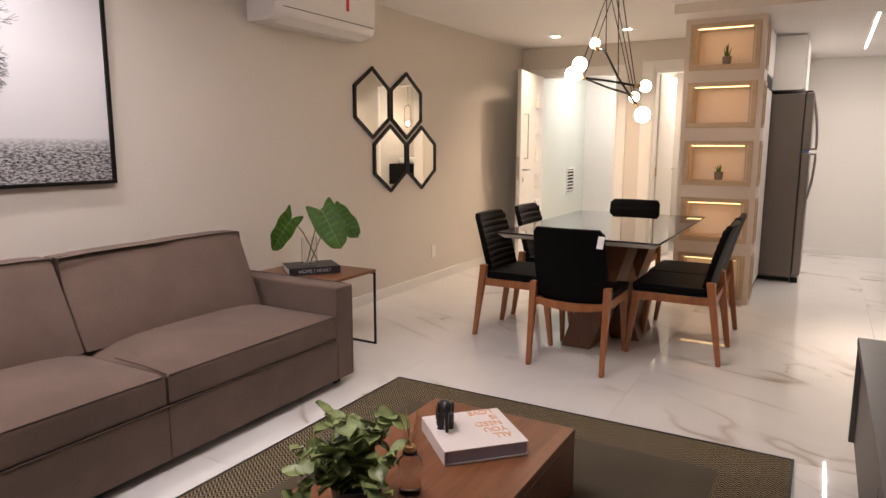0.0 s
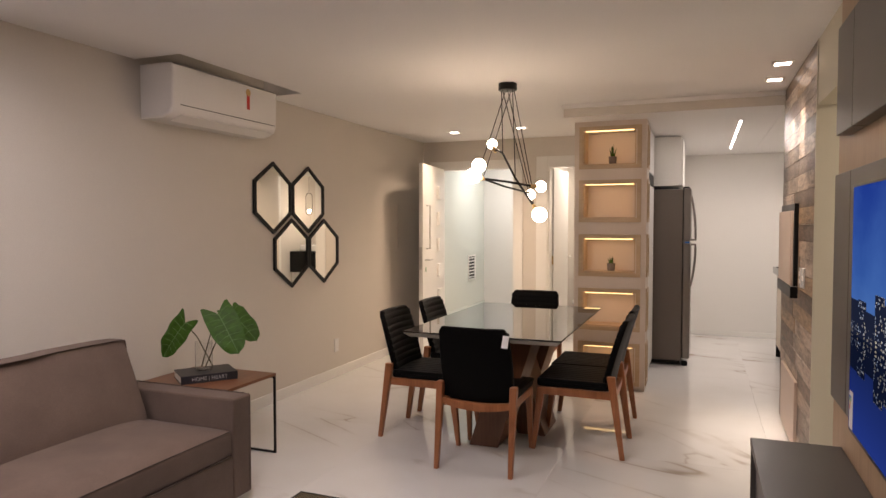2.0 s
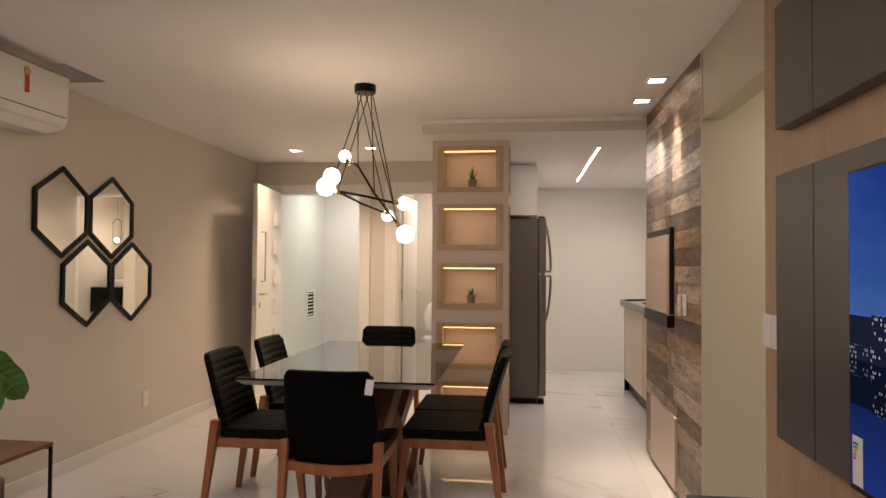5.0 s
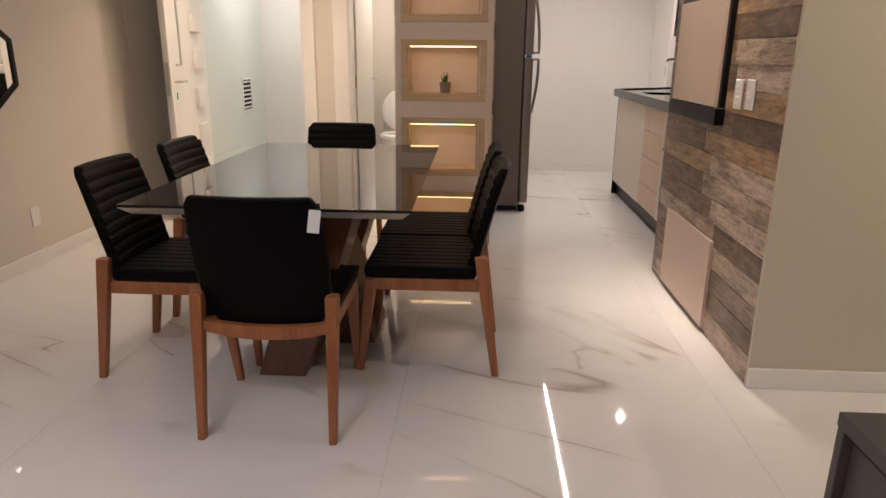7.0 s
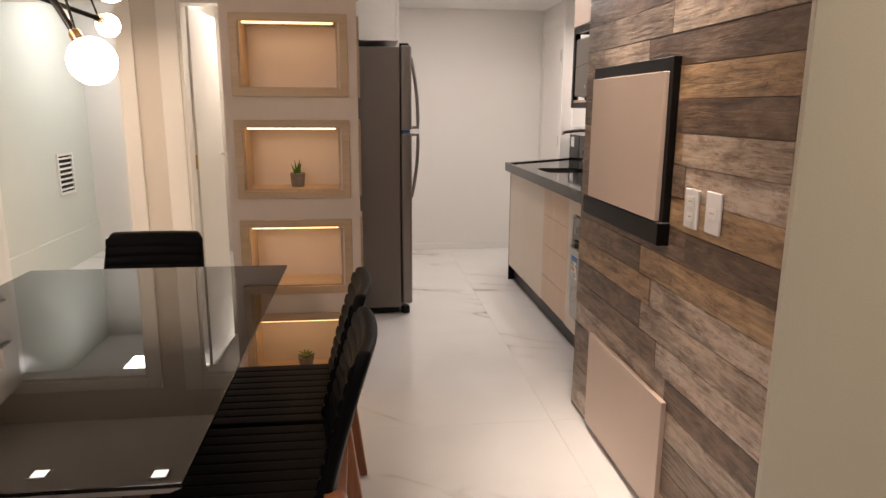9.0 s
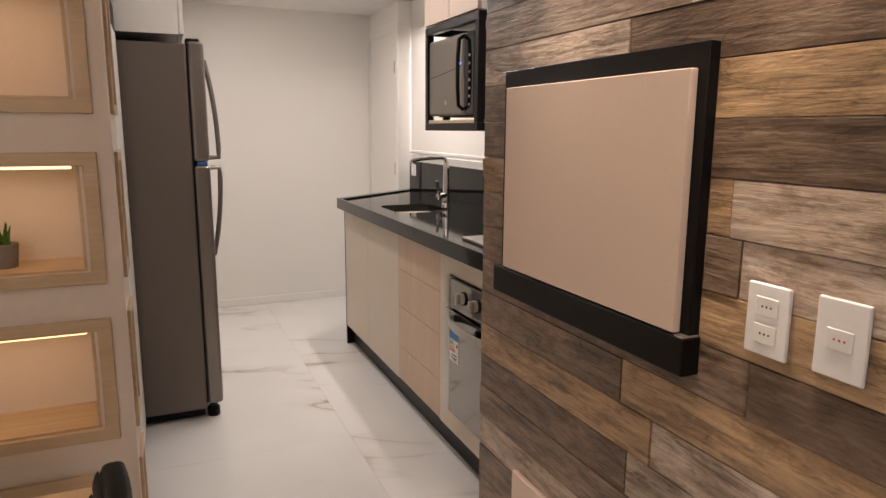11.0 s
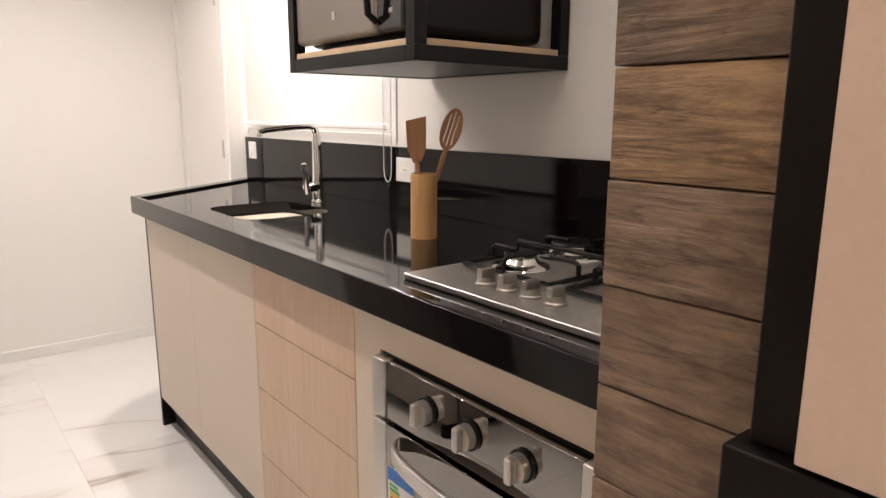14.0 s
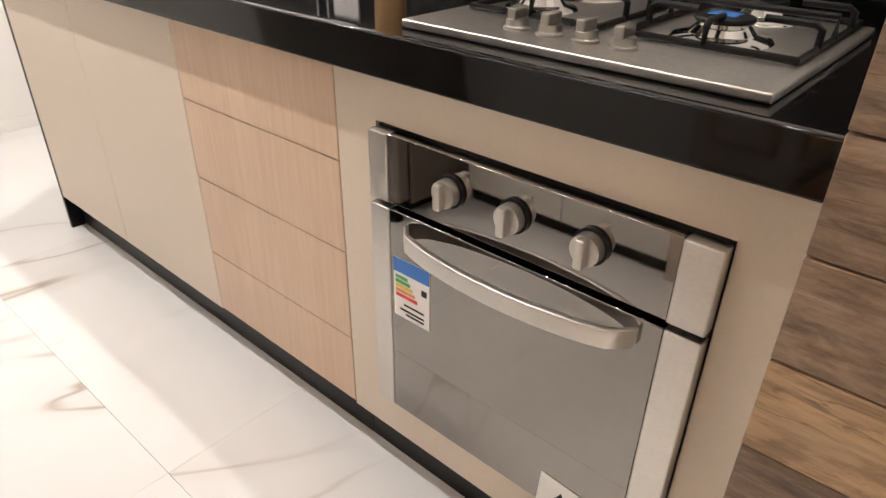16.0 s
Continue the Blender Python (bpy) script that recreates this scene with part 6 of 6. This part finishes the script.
part("page_block", box(-0.140, -0.140, 0.004, 0.141, 0.140, 0.046), plain("lilac_pages", (0.40, 0.37, 0.42), 0.8, grain=300, vary=0.06, relief=0.2), lv, "grey lilac page block")
b = box(-0.145, -0.146, 0, 0.146, 0.146, 0.0045, 0.001)
b = box(-0.145, -0.146, 0.0455, 0.146, 0.146, 0.05, 0.001, bm=b)
b = box(-0.149, -0.146, 0, -0.1445, 0.146, 0.05, 0.0015, bm=b)
part("cover", b, M_COVER, lv, "off-white cover")
up = Matrix.Translation((0, 0, 0.0502)) @ pose(0, 0, 0, 0, 0, 180)
for k, line in enumerate(("ALL", "YOU", "NEED", "IS", "LOVE")):
    letters(line, 0.05, M_ORANGE, lv, up @ pose(-0.115, 0.074 - 0.0495 * k, 0) @ Matrix.Diagonal((0.80, 1, 1, 1)), align="LEFT", bold=0.0004)
ele = None
ex, ey, ez = -0.578, 2.615, 0.318
ele = ball((0, 0, 0.062), 0.034, scale=(0.85, 1.25, 0.95))
ele = ball((0, -0.045, 0.082), 0.024, ele, (0.9, 1, 1.05))
for x, y in ((-0.017, -0.024), (0.017, -0.024), (-0.017, 0.026), (0.017, 0.026)):
    ele = tube([(x, y, 0.0), (x, y, 0.012), (x * 0.95, y, 0.055)], 0.0125, 10, ele, r_end=0.0145)
for s in (-1, 1):
    ele = ball((s * 0.024, -0.036, 0.082), 0.018, ele, (0.35, 0.8, 1.1))
ele = tube([(0, -0.065, 0.08), (0, -0.079, 0.058), (0, -0.08, 0.03), (0, -0.088, 0.012)], 0.0085, 8, ele, r_end=0.005)
ele = tube([(0, 0.04, 0.08), (0, 0.048, 0.05)], 0.003, 6, ele)
e = part("elephant_figurine", ele, plain("black_ceramic", (0.015, 0.014, 0.014), 0.4, grain=120, vary=0.2, relief=0.2))
e.matrix_world = pose(ex, ey, ez + 0.0005, 0, 0, 35)
tagged(e, "small black elephant figurine standing on the book", "figurine")
dif = placed("reed_diffuser", "round smoked glass diffuser bottle with wooden reeds", "diffuser", (-0.485, 2.245, 0.268))
part("bottle", lathe([(0, 0), (0.03, 0), (0.034, 0.004), (0.030, 0.045), (0.034, 0.06), (0.038, 0.085), (0.034, 0.11), (0.018, 0.125), (0.014, 0.14), (0.0, 0.14)], 28, (-0.485, 2.245, 0.268)), M_AMBERGLASS, dif, "smoked glass bottle")
part("collar", lathe([(0.0155, 0), (0.0165, 0.002), (0.0165, 0.018), (0.014, 0.02), (0, 0.02)], 20, (-0.485, 2.245, 0.40)), M_BRASS, dif, "gold collar")
part("ribbon", tube([(-0.485 + 0.018 * math.cos(a * math.tau / 16), 2.245 + 0.018 * math.sin(a * math.tau / 16), 0.398) for a in range(16)], 0.005, 6, closed=True), M_BLACK, dif, "black ribbon")
for k in range(5):
    a = k * 1.25
    part("reed", tube([(-0.485, 2.245, 0.41), (-0.485 + 0.03 * math.cos(a), 2.245 + 0.03 * math.sin(a), 0.52)], 0.0018, 5), M_BAMBOO, dif)
pot = placed("potted_plant", "bushy sage green plant in a dark pot", "plant", (-0.55, 2.07, 0.268))
part("pot", lathe([(0.05, 0), (0.058, 0.004), (0.075, 0.10), (0.078, 0.105), (0.07, 0.105), (0.066, 0.09), (0, 0.09)], 28, (-0.55, 2.07, 0.268)), M_POTDARK, pot, "dark blue grey pot")
rng = random.Random(11)
b = bmesh.new()
stems = None
for s in range(26):
    a, lean, h = rng.uniform(0, math.tau), rng.uniform(0.03, 0.205), rng.uniform(0.07, 0.20)
    foot = Vector((-0.55 + 0.03 * math.cos(a), 2.07 + 0.03 * math.sin(a), 0.36))
    tip = Vector((-0.55 + lean * math.cos(a), 2.07 + lean * math.sin(a), 0.36 + h * (1.05 - lean * 2.2)))
    mid = foot.lerp(tip, 0.55) + Vector((0, 0, 0.03))
    stems = tube([foot, mid, tip], 0.0018, 5, stems)
    for k in range(9):
        u = 0.2 + 0.8 * k / 8
        p = (foot.lerp(mid, u * 2) if u < 0.5 else mid.lerp(tip, u * 2 - 1))
        yaw, pit, size = rng.uniform(0, math.tau), rng.uniform(-0.3, 0.9), rng.uniform(0.038, 0.068)
        m = Matrix.Translation(p) @ Euler((pit, rng.uniform(-0.5, 0.5), yaw)).to_matrix().to_4x4()
        rows = []
        for v in range(6):
            q = v / 5
            w = size * 0.47 * math.sin(math.pi * (q * 0.9 + 0.07)) ** 0.8
            rows.append([b.verts.new(m @ Vector((t * w, size * q + 0.004, 0.2 * size * abs(t) - 0.25 * size * q * q))) for t in (-1, 0, 1)])
        for r0, r1 in zip(rows, rows[1:]):
            for i in range(2):
                b.faces.new((r0[i], r0[i + 1], r1[i + 1], r1[i]))
part("foliage", b, M_LEAFPALE, pot, "rounded sage leaves", 80)
part("stems", stems, M_STEM, pot)

# ---------------------------------------------------------------- plants in the niches


def succulent(label, x, z, h, n):
    t = placed("potted_succulent", label, "plant", (x, 6.60, z))
    part("pot", lathe([(0.028, 0), (0.03, 0.002), (0.036, 0.065), (0.034, 0.067), (0.031, 0.06), (0, 0.058)], 20, (x, 6.60, z)), M_POT, t, "rough grey clay pot")
    r = random.Random(n)
    for k in range(n):
        a = k * math.tau / n + r.uniform(-0.3, 0.3)
        out = r.uniform(0.008, 0.035)
        hh = h * r.uniform(0.65, 1.0)
        pts = [(x + 0.008 * math.cos(a), 6.60 + 0.008 * math.sin(a), z + 0.055), (x + 0.6 * out * math.cos(a), 6.60 + 0.6 * out * math.sin(a), z + 0.06 + hh * 0.5), (x + out * math.cos(a), 6.60 + out * math.sin(a), z + 0.06 + hh)]
        part("leaf", tube(pts, 0.0085, 6, r_end=0.001), M_LEAF, t, "pointed green leaf")


succulent("snake plant in a grey clay pot inside a niche", -0.24, 1.89 + 0.0445, 0.115, 8)
succulent("small aloe in a grey clay pot inside a niche", -0.245, 0.968 + 0.0445, 0.07, 7)
t = placed("potted_succulent", "low rosette succulent in a pale pot inside a niche", "plant", (-0.24, 6.60, 0.041 + 0.0445))
part("pot", lathe([(0.028, 0), (0.03, 0.002), (0.042, 0.055), (0.039, 0.057), (0.036, 0.05), (0, 0.05)], 20, (-0.24, 6.60, 0.0855)), M_POT, t)
for k in range(14):
    a, out = k * 2.4, 0.012 + 0.0026 * k
    part("leaf", tube([(-0.24, 6.60, 0.137), (-0.24 + out * math.cos(a), 6.60 + out * math.sin(a), 0.175 - 0.0012 * k)], 0.008, 6, r_end=0.003), M_LEAFPALE, t)

# ---------------------------------------------------------------- plank cladding, floor tiles
clad = tagged(new("plank_cladding"), "reclaimed wood plank cladding in mixed browns and greys", "wall cladding", "", "structure")
rng = random.Random(21)
# tones of the boards from the floor up: beside the corridor, and towards the kitchen
NEAR = "tan tan mid grey light dark wash light wash gold dark gold wash light dark gold dark light mid wash dark light grey gold mid light".replace("tan", "light").split()
FAR = "mid light grey mid dark light mid dark gold mid mid mid mid gold mid dark light grey dark mid light gold dark wash mid grey".split()
JOINT = {6: 5.37, 9: 5.55, 16: 5.58, 17: 5.416}
for k in range(26):
    z = -0.082 + 0.1 * k
    z0, z1 = max(z, 0.002), min(z + 0.1, CEIL - 0.001)
    if z1 - z0 < 0.004:
        continue
    cut = JOINT.get(k, rng.uniform(5.15, 5.75))
    for y0, y1, tone in ((4.756, cut, NEAR[k]), (cut, 6.215, FAR[k])):
        proud = rng.uniform(0, 0.003)
        part("plank", box(PX - proud, y0 + 0.0008, z0 + 0.0009, 1.069, y1 - 0.0008, z1 - 0.0009, 0.0012, 1), PLANKS[tone], clad)
    part("plank", box(1.0705, 6.1875, z0 + 0.0009, 1.183, 6.2155, z1 - 0.0009, 0.0012, 1), PLANKS[FAR[k]], clad)
setting("floor", box(XL - 0.1, -2.3, -0.1, 3.2, 10.2, -0.008), M_GROUT, "polished white marble-look tiled floor", "floor")
fl = bpy.data.objects["floor"]
T = 1.2
tile = bmesh.new()
box(0.0004, 0.0004, -0.008, T - 0.0004, T - 0.0004, 0.0, bm=tile)
tile_ob = part("tile", tile, M_MARBLE, fl)
x = -2.70
first_tile = True
while x < 3.2:
    y = -2.35
    while y < 10.2:
        ob = tile_ob if first_tile else new("tile", tile_ob.data)
        first_tile = False
        ob.parent = fl
        ob.matrix_local = pose(x, y, 0)
        y += T
    x += T
